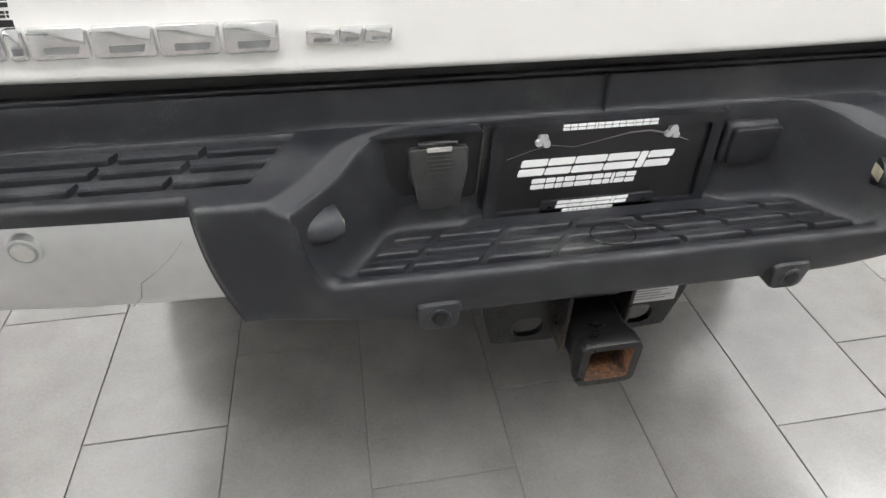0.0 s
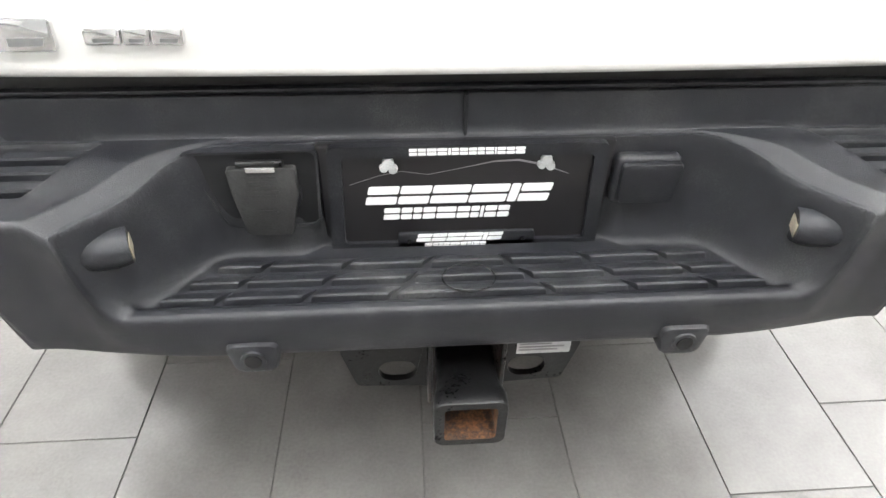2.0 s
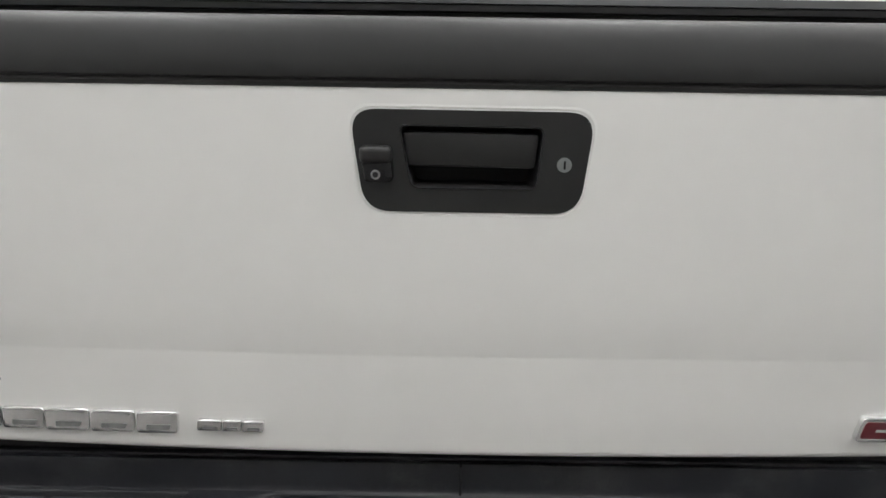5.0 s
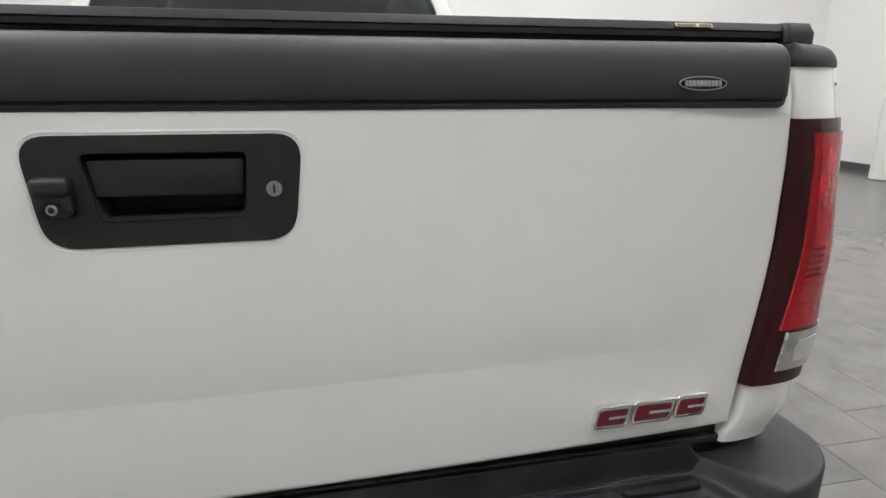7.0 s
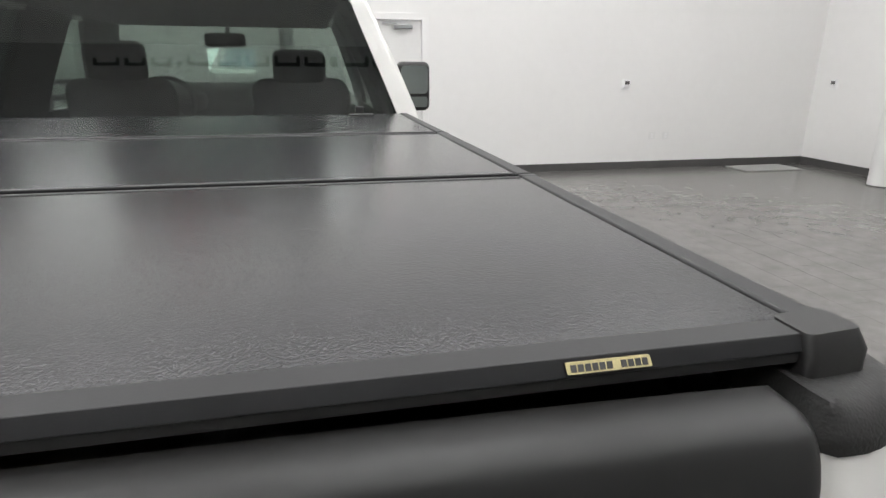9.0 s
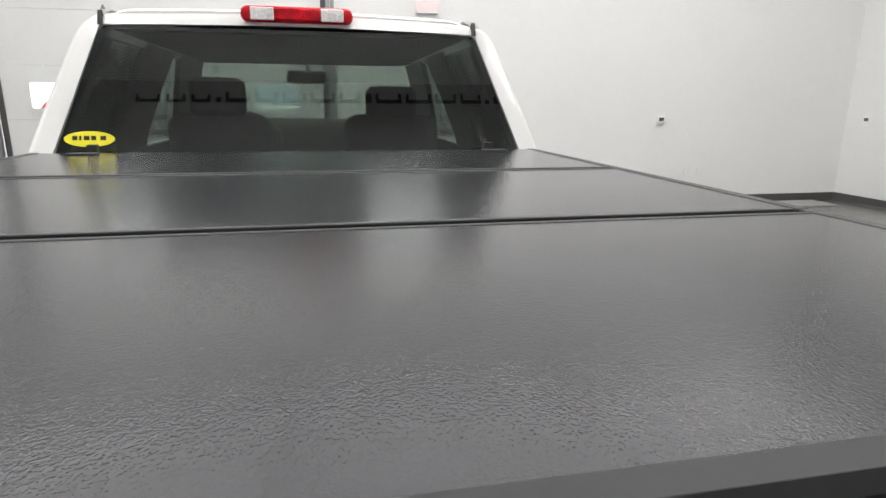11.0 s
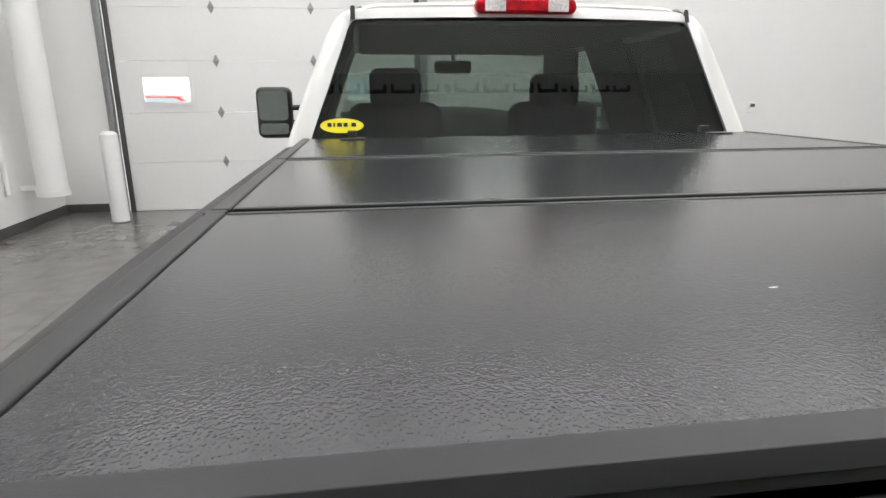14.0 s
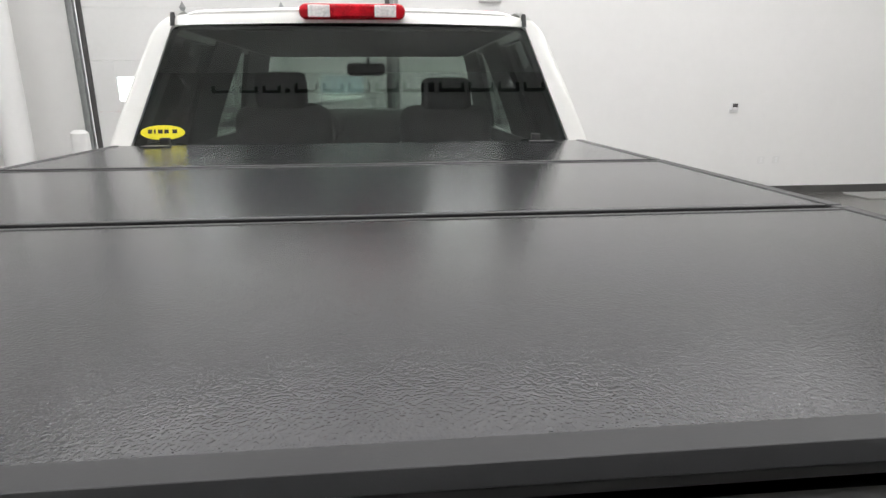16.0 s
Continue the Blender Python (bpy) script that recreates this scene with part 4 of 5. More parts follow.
def bumper_z(x, y):
    zp = pad_z(x, y)
    d = pocket_depth(x, y)
    # sloping shoulder down to a fine lip, then a steep wall with a rounded foot
    cw = 0.008 + 0.013 * smooth(0.27, 0.36, abs(x))
    fall = 0.004 + 0.010 * smooth(0.27, 0.36, abs(x))
    zp -= fall * min(1, max(0, d / cw)) - 0.0018 * smooth(cw - 0.003, cw, d) * smooth(cw + 0.004, cw + 0.001, d)
    t = min(1, max(0, (d - cw - 0.001) / (0.016 + 0.018 * smooth(0.172, 0.20, abs(x)))))
    s = (1 - (1 - t) ** 2.3) * smooth(-0.02, 0.22, t) if t > 0 else 0.0
    z = zp - (zp - 0.668) * s
    lip = smooth(-0.098, -0.112, y) * smooth(0.02, 0.05, d)
    return z + 0.009 * lip


def front_y(x):
    a = abs(x)
    y = -0.119 + 0.013 * smooth(0.385, 0.44, a) + 0.024 * smooth(0.500, 0.513, a)
    y += 0.010 * smooth(0.52, 0.80, a)
    if a > 0.80:
        t = (a - 0.80) / 0.1725
        y = -0.071 + 0.13 * (1 - math.sqrt(max(0, 1 - t * t)))
    return y


def rear_y(x):
    return 0.038 if abs(x) < 0.785 else 0.038 + 0.26 * smooth(0.785, 0.83, abs(x))


NB = 100
def bumper_cols(xs):
    rows = []
    for x in xs:
        y1, y0 = rear_y(x), front_y(x)
        col = [(x, y1 + 0.004, 0.80), (x, y1 + 0.001, bumper_z(x, y1) - 0.006)]
        for j in range(NB + 1):
            y = y1 + (y0 - y1) * j / NB
            col.append((x, y, bumper_z(x, y)))
        ze = bumper_z(x, y0)
        for dy, dz in ((-0.003, -0.0012), (-0.0055, -0.004), (-0.007, -0.009)):
            col.append((x, y0 + dy, ze + dz))
        rows.append((col, y0 - 0.007, ze - 0.009))
    return rows


bumper = part("bumper_core", box(-0.9, 0.9, -0.04, 0.046, 0.645, 0.654, 0.002), DARK, truck)
xs = [-0.513 + 1.026 * i / 400 for i in range(401)]
rows = []
for col, y0, z0 in bumper_cols(xs):
    x = col[0][0]
    a = abs(x)
    zb = 0.611 + 0.018 * smooth(0.28, 0.49, a)
    yb = -0.124 + 0.004 * smooth(0.3, 0.5, a)
    for j in range(1, 11):
        t = j / 10
        col.append((x * (1 - 0.065 * t * t * smooth(0.40, 0.513, a)), y0 + (yb - y0) * t - 0.002 * math.sin(math.pi * t), z0 + (zb + 0.006 - z0) * t))
    x *= 1 - 0.065 * smooth(0.40, 0.513, a)
    col += [(x, yb + 0.002, zb + 0.002), (x, yb + 0.007, zb), (x, yb + 0.05, zb + 0.006)]
    rows.append(col)
bm, vs = sheet(rows)
part("bumper_step", bm, BLACK, truck, "matt black plastic centre step of the bumper", 40)
for s in (-1, 1):
    xs = [s * (0.513 + 0.457 * i / 190) for i in range(191)]
    rows = []
    for col, y0, z0 in bumper_cols(xs):
        x = col[0][0]
        low = z0 - 0.014 - 1.3 * max(0, z0 - 0.792)
        col += [(x, y0 + 0.001, low), (x, y0 + 0.01, low - 0.004)]
        rows.append(col)
    bm, vs = sheet(rows)
    part("bumper_pad", bm, BLACK, truck, "matt black plastic wing of the bumper top", 40)
    # bright metal face below the wing
    rows = []
    for i in range(61):
        a = 0.505 + 0.465 * i / 60
        yf = front_y(s * a) - 0.004
        zt = 0.772 - 0.012 * smooth(0.80, 0.95, a)
        zb = 0.636 + 0.03 * smooth(0.7, 0.99, a)
        row = []
        for j in range(15):
            t = j / 14
            z = zt + (zb - zt) * t
            bulge = 0.016 * math.sin(math.pi * min(1, t * 0.75 + 0.1)) - 0.02 * smooth(0.85, 1.0, t)
            row.append((s * (a - 0.055 * t * (1 - smooth(0.5, 0.7, a))), yf + 0.012 - bulge - 0.012 * t * (1 - smooth(0.5, 0.9, a)), z))
        row.append((s * a, yf + 0.06, zb + 0.002))
        rows.append(row)
    bm, vs = sheet(rows)
    ch = part("bumper_face", bm, BRUSHED, truck, "bright metal bumper face with a thin scratch", 60)
    if s < 0:
        line = [(-0.528, 0.742), (-0.545, 0.722), (-0.566, 0.704), (-0.586, 0.690), (-0.592, 0.668), (-0.606, 0.652)]
        rows_ = []
        for px, pz in line:
            t = (0.772 - pz) / 0.136
            py = front_y(px) + 0.008 - 0.016 * math.sin(math.pi * min(1, t * 0.75 + 0.1)) - 0.012 * t * (1 - smooth(0.5, 0.9, abs(px)))
            rows_.append([(px + 0.0005, py - 0.0009, pz), (px - 0.0005, py - 0.0009, pz - 0.0006), (px - 0.0005, py + 0.002, pz - 0.0006), (px + 0.0005, py + 0.002, pz)])
        sb, _ = sheet(rows_, closed=True)
        part("scratch", sb, STEEL, ch, "thin dark scratch")
    # end cap, wrapping back along the side
    bm = box(min(s * 0.935, s * 0.968), max(s * 0.935, s * 0.968), 0.06, 0.34, 0.66, 0.822, 0.012, 3)
    part("bumper_end", bm, BLACK, truck)
    # parking sensor in the bright face
    sx = s * 0.692
    sy = front_y(sx) - 0.004 + 0.012 - 0.0155
    bm = tube((sx, sy + 0.006, 0.742), (sx, sy - 0.003, 0.742), 0.0195, 0.0175, 28)
    part("face_sensor", bm, BRUSHED, ch, "round silver parking sensor")
    part("sensor_ring", tube((sx, sy - 0.0026, 0.742), (sx, sy - 0.0036, 0.742), 0.0145, 0.0145, 24), STEEL, ch)
    part("sensor_disc", tube((sx, sy - 0.0025, 0.742), (sx, sy - 0.0045, 0.742), 0.0115, 0.0115, 24), CHROME, ch)

# ribs of the treads: sloping slats cut by diagonal grooves
def tread(x0, x1, y, skew, rise, depth, zf, h, back=False):
    """One slat from x0 to x1: a steep face, then a top that climbs gently; skew is its lean in x for each metre of depth."""
    bm = bmesh.new()
    prof = [(0.0, -0.003), (0.0, h * 0.1), (rise, h - 0.0014), (rise + 0.0012, h - 0.0003), (rise + 0.0028, h), (rise + 0.0045, h - 0.0008), (rise + depth, -0.001), (rise + depth + 0.0008, -0.003)]
    if back:
        prof = [(0.0, -0.003), (0.0008, h * 0.6), (0.0022, h * 0.86), (depth - 0.002, h), (depth - 0.0008, h - 0.0009), (depth, -0.003)]
    rings = [[bm.verts.new((x + skew * d, y + d, zf(x, y + rise) + z)) for d, z in prof] for x in (x0, x1)]
    for i in range(len(prof) - 1):
        bm.faces.new((rings[0][i], rings[0][i + 1], rings[1][i + 1], rings[1][i]))
    bm.faces.new(rings[0][::-1])
    bm.faces.new(rings[1])
    return bm


def flat_step(x, y):
    return 0.668


for y, w in ((-0.0985, 0.347), (-0.0725, 0.322), (-0.0465, 0.297)):
    d = y + 0.104
    cuts = sorted(s * (c - 0.78 * d) for s in (-1, 1) for c in (0.283, 0.189, 0.094))
    ed = [-w] + [c for c in cuts if abs(c) < w - 0.02] + [w]
    for a, b in zip(ed, ed[1:]):
        mid = (a + b) / 2
        bm = tread(a + 0.0055, b - 0.0055, y, 0.0, 0.002, 0.0215, flat_step, 0.0078)
        # the ends lean towards the middle of the step
        for v in bm.verts:
            e = a if v.co.x < mid else b
            v.co.x += -math.copysign(0.78, e) * (v.co.y - y)
        part("tread", bm, BLACK_RAW, truck, "", 20)
for s in (-1, 1):
    for row, y in enumerate((-0.0525, -0.0285, -0.0045)):
        d = y + 0.0595
        ed = [0.442 - 0.68 * d] + [c - 0.68 * d for c in (0.543, 0.641)] + [0.738]
        for a, b in zip(ed, ed[1:]):
            x0, x1 = (a + 0.005, b - 0.005) if s > 0 else (-b + 0.005, -a - 0.005)
            part("tread", tread(x0, x1, y, -s * 0.68, 0.003, 0.0138, lambda px, py: pad_z(0.6, py), 0.0105, True), BLACK_RAW, truck, "", 20)

# ball hole cover scored into the step
bm = bmesh.new()
ring = [[bm.verts.new((-0.002 + r * math.cos(a), -0.075 + r * 0.62 * math.sin(a) * 1.25, z)) for a in [2 * math.pi * i / 40 for i in range(40)]] for r, z in ((0.0315, 0.6762), (0.0305, 0.6775), (0.0295, 0.6762))]
for p, q in zip(ring, ring[1:]):
    for i in range(40):
        bm.faces.new((p[i], p[(i + 1) % 40], q[(i + 1) % 40], q[i]))
part("ball_hole_cover", bm, GLOSSBLACK, truck)
# seam in the pad over the plate
part("pad_seam", box(-0.0035, 0.0005, 0.022, 0.036, 0.8, 0.8535, 0.0005), DARK, truck)

# lamps in the pocket sides
for s in (-1, 1):
    bm = bmesh.new()
    c = Vector((s * 0.383, -0.084, 0.741))
    d = Vector((-s * 0.83, 0.32, -0.02)).normalized()
    q = d.to_track_quat("Z", "Y")
    rings = []
    for t, rx, rz in ((-0.032, 0.004, 0.006), (-0.027, 0.013, 0.017), (-0.010, 0.020, 0.024), (0.014, 0.0215, 0.026), (0.027, 0.0185, 0.024)):
        rings.append([bm.verts.new(c + d * t + q @ Vector((rz * math.cos(u), rx * math.sin(u), 0))) for u in [2 * math.pi * i / 24 for i in range(24)]])
    for p, r_ in zip(rings, rings[1:]):
        for i in range(24):
            bm.faces.new((p[i], p[(i + 1) % 24], r_[(i + 1) % 24], r_[i]))
    bm.faces.new(rings[0])
    bm.faces.new(rings[-1])
    lamp = part("plate_lamp", bm, BLACK_RAW, truck, "black plate lamp housing with yellowed lens", 60)
    bm = bmesh.new()
    e = c + d * 0.0275
    vs_ = [bm.verts.new(e + q @ Vector((zz, xx, o))) for o in (0, 0.001) for zz, xx in ((-0.020, -0.006), (0.020, -0.006), (0.020, 0.010), (-0.020, 0.010))]
    bmesh.ops.convex_hull(bm, input=vs_)
    part("lamp_lens", bm, AMBERGLASS, lamp)

# trailer socket with hinged cover, in its own niche
bm = frame_slab(round_poly([(-0.318, 0.802), (-0.166, 0.804), (-0.172, 0.700), (-0.282, 0.698)], 0.012, 5), round_poly([(-0.311, 0.799), (-0.169, 0.801), (-0.175, 0.704), (-0.279, 0.702)], 0.010, 5), -0.001, 0.012)
part("socket_niche_rim", bm, BLACK_RAW, truck)
# shallow near-black back stands in for the niche's deep shade
part("socket_niche", slab(round_poly([(-0.312, 0.800), (-0.168, 0.802), (-0.174, 0.703), (-0.280, 0.701)], 0.010, 5), 0.002, 0.012), DARK, truck)
plug = part("trailer_socket", tube((-0.227, 0.012, 0.748), (-0.227, -0.004, 0.746), 0.040, 0.036, 28), BLACK_RAW, truck, "trailer wiring socket with hinged plastic lid")
tilt = lambda x, y, z: (x, y - (0.792 - z) * 0.10, z)
bm = slab(round_poly([(-0.2655, 0.789), (-0.1895, 0.789), (-0.1905, 0.755), (-0.202, 0.7045), (-0.253, 0.7045), (-0.263, 0.755)], 0.006, 4), -0.014, -0.006, 0.002, place=tilt)
lid = part("socket_lid", bm, material("grey_worn_plastic", (0.024, 0.024, 0.024), 0.6, var=0.35, scale=40, bump=0.4, bscale=500), plug, "grey worn plastic socket lid")
for i, (w, z) in enumerate(((0.03, 0.777), (0.034, 0.7715), (0.03, 0.766), (0.033, 0.7605), (0.026, 0.755))):
    part("embossed_bar", slab([(-0.227 - w / 2, z), (-0.227 + w / 2, z), (-0.227 + w / 2, z + 0.0025), (-0.227 - w / 2, z + 0.0025)], -0.0150, -0.0135, place=tilt), lid.data.materials[0], plug)
part("embossed_frame", frame_slab([(-0.2155, 0.738), (-0.237, 0.738), (-0.237, 0.718), (-0.2155, 0.718)], [(-0.2175, 0.736), (-0.235, 0.736), (-0.235, 0.720), (-0.2175, 0.720)], -0.0205, -0.0185), lid.data.materials[0], plug)
part("lid_hinge", tube((-0.252, -0.010, 0.793), (-0.203, -0.010, 0.793), 0.0042, n=12), STEELBLACK, plug)
part("lid_spring", box(-0.243, -0.211, -0.017, -0.012, 0.785, 0.792, 0.001), CHROME, plug)

# second, square cover
part("square_cover_base", box(0.172, 0.250, -0.004, 0.016, 0.722, 0.786, 0.008, 3), BLACK_RAW, truck)
bm = slab(round_poly([(0.177, 0.781), (0.2495, 0.781), (0.2465, 0.728), (0.1785, 0.728)], 0.008, 5), -0.013, -0.004, 0.003)
part("square_cover", bm, BLACK, truck, "square black plastic cover with a scuffed face")

# number plate
plate = part("plate_backing", box(-0.170, 0.170, 0.004, 0.016, 0.652, 0.806, 0.004), PLATEBLACK, truck, "black dealer plate in a black frame")
part("plate_sheet", slab(rounded(0.300, 0.148, 0.012, cx=0.001, cz=0.733), 0.0, 0.004), PLATEBLACK, plate)
fo = round_poly([(-0.156, 0.808), (0.158, 0.808), (0.166, 0.657), (-0.163, 0.657)], 0.010, 6)
fi = round_poly([(-0.141, 0.7935), (0.143, 0.7935), (0.149, 0.674), (-0.146, 0.674)], 0.006, 6)
part("plate_frame", frame_slab(fo, fi, -0.006, 0.004), BLACK, plate, "black plastic plate frame")
part("frame_tab", slab(round_poly([(-0.083, 0.664), (0.088, 0.664), (0.086, 0.6875), (-0.081, 0.6875)], 0.004, 4), -0.006, -0.001, 0.001), BLACK, plate)
py = -0.0005
blocks(plate, "plate_mark", WHITEPRINT, -0.066, 0.7965, [0.0088, 0.0088, 0.0108, 0.0108, 0.003, 0.008, 0.0092, 0.0088, 0.008, 0.0092, 0.002, 0.0092, 0.0092, 0.0108], 0.0085, -0.0058, 0.11, 0.0, 0.0008)
blocks(plate, "plate_mark", WHITEPRINT, -0.119, 0.7285, [0.036, 0.036, 0.044, 0.044, 0.011, 0.036], 0.025, py, 0.07, 0.006, 0.0006, slot=0.0)
blocks(plate, "plate_mark", WHITEPRINT, -0.0985, 0.7065, [0.019, 0.013, 0.010, 0.015, 0.023, 0.015, 0.010, 0.004, 0.014, 0.014], 0.0165, py, 0.09, 0.002, 0.0006)
blocks(plate, "plate_mark", WHITEPRINT, -0.060, 0.6755, [0.0175, 0.0175, 0.0215, 0.0215, 0.005, 0.0175], 0.0115, -0.0058, 0.07, 0.003, 0.0008)
blocks(plate, "plate_mark", WHITEPRINT, -0.050, 0.6655, [0.0095, 0.0065, 0.005, 0.0078, 0.012, 0.0078, 0.005, 0.002, 0.007, 0.007], 0.0075, -0.0058, 0.09, 0.001, 0.0008)
mt = [(-0.135, 0.757), (-0.10, 0.769), (-0.075, 0.774), (-0.045, 0.769), (-0.01, 0.776), (0.03, 0.785), (0.058, 0.7865), (0.085, 0.780), (0.118, 0.766)]
bm = bmesh.new()
va = [bm.verts.new((px, py - 0.0004, pz)) for px, pz in mt] + [bm.verts.new((px, py - 0.0004, pz - 0.0008 - 0.0022 * smooth(-0.02, 0.08, px) * smooth(0.119, 0.07, px))) for px, pz in mt[::-1]]
bm.faces.new(va)
part("plate_line", bm, GREYPRINT, plate)
for s in (-1, 1):
    bm = tube((s * 0.0895, 0.0, 0.786), (s * 0.0895, -0.006, 0.786), 0.0068, 0.006, 16)
    tube((s * 0.0895 + 0.005, 0.0, 0.778), (s * 0.0895 + 0.005, -0.006, 0.778), 0.0058, 0.0048, 14, bm=bm)
    tube((s * 0.0895 - 0.005, 0.0, 0.779), (s * 0.0895 - 0.005, -0.005, 0.779), 0.0054, 0.0044, 14, bm=bm)
    part("screw_cap", bm, SCREW, plate, "pale grey snap cap over a screw")
    part("rivet", tube((s * 0.07 + 0.002, -0.005, 0.676), (s * 0.07 + 0.002, -0.0072, 0.676), 0.003, 0.0028, 12), GLOSSBLACK, plate)

# sensors under the step
for s in (-1, 1):
    cx = s * 0.2445
    bm = slab(round_poly([(cx - 0.030, 0.638), (cx + 0.030, 0.638), (cx + 0.024, 0.593), (cx - 0.024, 0.593)], 0.012, 5), -0.1335, -0.07, 0.006)
    hs = part("sensor_bracket", bm, BLACK, truck, "black parking sensor in its bracket")
    part("sensor_ring", tube((cx, -0.130, 0.617), (cx, -0.1362, 0.617), 0.0150, 0.0138, 28), BLACK_RAW, hs)
    part("sensor_face", tube((cx, -0.1355, 0.617), (cx, -0.1378, 0.617), 0.0098, 0.0094, 24), GLOSSBLACK, hs)
    part("bumper_tab", box(min(s * 0.15, s * 0.185), max(s * 0.15, s * 0.185), -0.115, -0.06, 0.603, 0.618, 0.003), BLACK, hs)

# ---- tow hitch ----
hitch = part("hitch_crossbar", tube((-0.5, 0.06, 0.52), (0.5, 0.06, 0.52), 0.038, n=20), STEELBLACK, truck, "black steel trailer hitch with rust")
# side plates with oval chain holes
for s in (-1, 1):
    bm = bmesh.new()
    w0, w1 = 0.045, 0.165 if s < 0 else 0.160
    outl = round_poly([(s * w0, 0.575), (s * w1, 0.575), (s * w1, 0.522), (s * (w1 - 0.018), 0.452), (s * w0, 0.446)], 0.008, 9)
    if s > 0:
        outl = outl[::-1]
    hole = [(s * 0.090 + 0.0265 * math.copysign(abs(math.cos(u)) ** 0.7, math.cos(u)), 0.481 + 0.0205 * math.sin(u)) for u in [2 * math.pi * (i + 0.5) / 50 for i in range(50)]]
    # start both rings at the same bearing
    def bearing(p):
        return math.atan2(p[1] - 0.481, p[0] - s * 0.09)
    outl = sorted(outl, key=bearing)
    hole = sorted(hole, key=bearing)
    n_ = min(len(outl), len(hole))
    part("chain_plate", frame_slab(outl[:n_], hole[:n_], -0.048, -0.038), STEELBLACK, hitch, "black hitch plate with oval hole", 30)
part("receiver_bracket", box(-0.050, -0.043, -0.09, 0.05, 0.46, 0.60, 0.003), RUSTPATCH, hitch)
part("receiver_bracket", box(0.043, 0.050, -0.09, 0.05, 0.46, 0.60, 0.003), RUSTPATCH, hitch)
part("receiver_neck", box(-0.043, 0.043, -0.07, 0.06, 0.548, 0.60, 0.01, 3), RUSTPATCH, hitch)
so = rounded(0.092, 0.088, 0.014, 6, cx=0.001, cz=0.492)
si = rounded(0.066, 0.064, 0.006, 6, cx=0.001, cz=0.492)
bm = bmesh.new()
k = len(so)
levels = [(so, -0.03, 0.84), (so, -0.098, 0.85), (so, -0.118, 0.95), (so, -0.126, 1.0), (so, -0.1445, 1.0), (so, -0.147, 0.975)]
rings = [[bm.verts.new((0.001 + (x - 0.001) * f, y, 0.492 + (z - 0.492) * f)) for x, z in o] for o, y, f in levels]
rings.append([bm.verts.new((x, -0.147, z)) for x, z in si])
for p, q in zip(rings, rings[1:]):
    for i in range(k):
        bm.faces.new((p[i], p[(i + 1) % k], q[(i + 1) % k], q[i]))
part("receiver_tube", bm, STEELBLACK, hitch, "square black receiver tube", 30)
bm = bmesh.new()
rings = [[bm.verts.new((x, y, z)) for x, z in si] for y in (-0.1468, -0.02)]
for i in range(k):
    bm.faces.new((rings[0][i], rings[0][(i + 1) % k], rings[1][(i + 1) % k], rings[1][i]))
bm.faces.new(rings[1])
part("receiver_bore", bm, RUST, hitch, "rusty inside of the receiver")
part("warning_label", slab(rounded(0.074, 0.036, 0.002, cx=0.110, cz=0.525), -0.0487, -0.0481), material("worn_label", (0.5, 0.5, 0.5), 0.5, var=0.2, scale=60), hitch, "worn white label with fine print")
for i in range(5):
    z = 0.5365 - i * 0.0058
    part("label_print", slab([(0.076, z), (0.076 + 0.062 - 0.009 * (i % 3), z), (0.076 + 0.062 - 0.009 * (i % 3), z + 0.0026), (0.076, z + 0.0026)], -0.0492, -0.0487), GREYPRINT, hitch)
part("frame_rail", box(-0.46, -0.38, 0.0, 5.2, 0.50, 0.64, 0.01), STEELBLACK, truck)
part("frame_rail", box(0.38, 0.46, 0.0, 5.2, 0.50, 0.64, 0.01), STEELBLACK, truck)
# dark valance between tailgate and bumper
part("gap_filler", box(-0.80, 0.80, 0.052, 0.068, 0.66, 0.884, 0.002), RUBBER, truck)
part("gap_ledge", box(-0.79, 0.79, 0.040, 0.0535, 0.845, 0.856, 0.003), BLACK_RAW, truck)


# ---- tonneau cover ----
cover = tagged(empty("tonneau_cover", 0, 1.08, 1.468), "black hard folding bed cover with three pebbled panels", "bed cover")
CZ = 1.495
spans = [(0.082, 0.705), (0.729, 1.378), (1.402, 2.085)]
for i, (y0, y1) in enumerate(spans):
    ya = y0 + (0.036 if i == 0 else 0.014)
    yb = y1 - 0.014
    panel = part("panel", box(-0.853, 0.853, ya, yb, CZ - 0.03, CZ - 0.0015, 0.001), PANEL, cover, "pebbled black cover panel")
    if i == 0:
        part("scuff", slab([(-0.3365, 0.0), (-0.332, -0.0011), (-0.3275, 0.0), (-0.331, 0.0013)], 0.0, 0.0004, place=lambda x, y, z: (x, 0.302 + z, CZ - 0.0015 + y)), WHITEPRINT, panel, "small pale scuff")
    for s in (-1, 1):
        part("side_rail", box(min(s * 0.8550, s * 0.883), max(s * 0.8550, s * 0.883), y0 + (0.04 if i == 0 else 0), y1, CZ - 0.027, CZ, 0.004, 3), ALU, cover)
    if i:
        part("cross_rail", box(-0.8525, 0.8525, y0, y0 + 0.0135, CZ - 0.03, CZ, 0.003, 2), ALU, cover)
    if i < 2:
        part("cross_rail", box(-0.8525, 0.8525, y1 - 0.0135, y1, CZ - 0.03, CZ, 0.003, 2), ALU, cover)
        part("hinge_seal", box(-0.868, 0.868, y1 + 0.001, y1 + 0.023, CZ - 0.02, CZ - 0.007, 0.002), RUBBER, cover)
        for s in (-1, 1):
            part("hinge_cap", box(min(s * 0.857, s * 0.888), max(s * 0.857, s * 0.888), y1 + 0.0015, y1 + 0.0225, CZ - 0.025, CZ - 0.001, 0.003), ALU, cover)
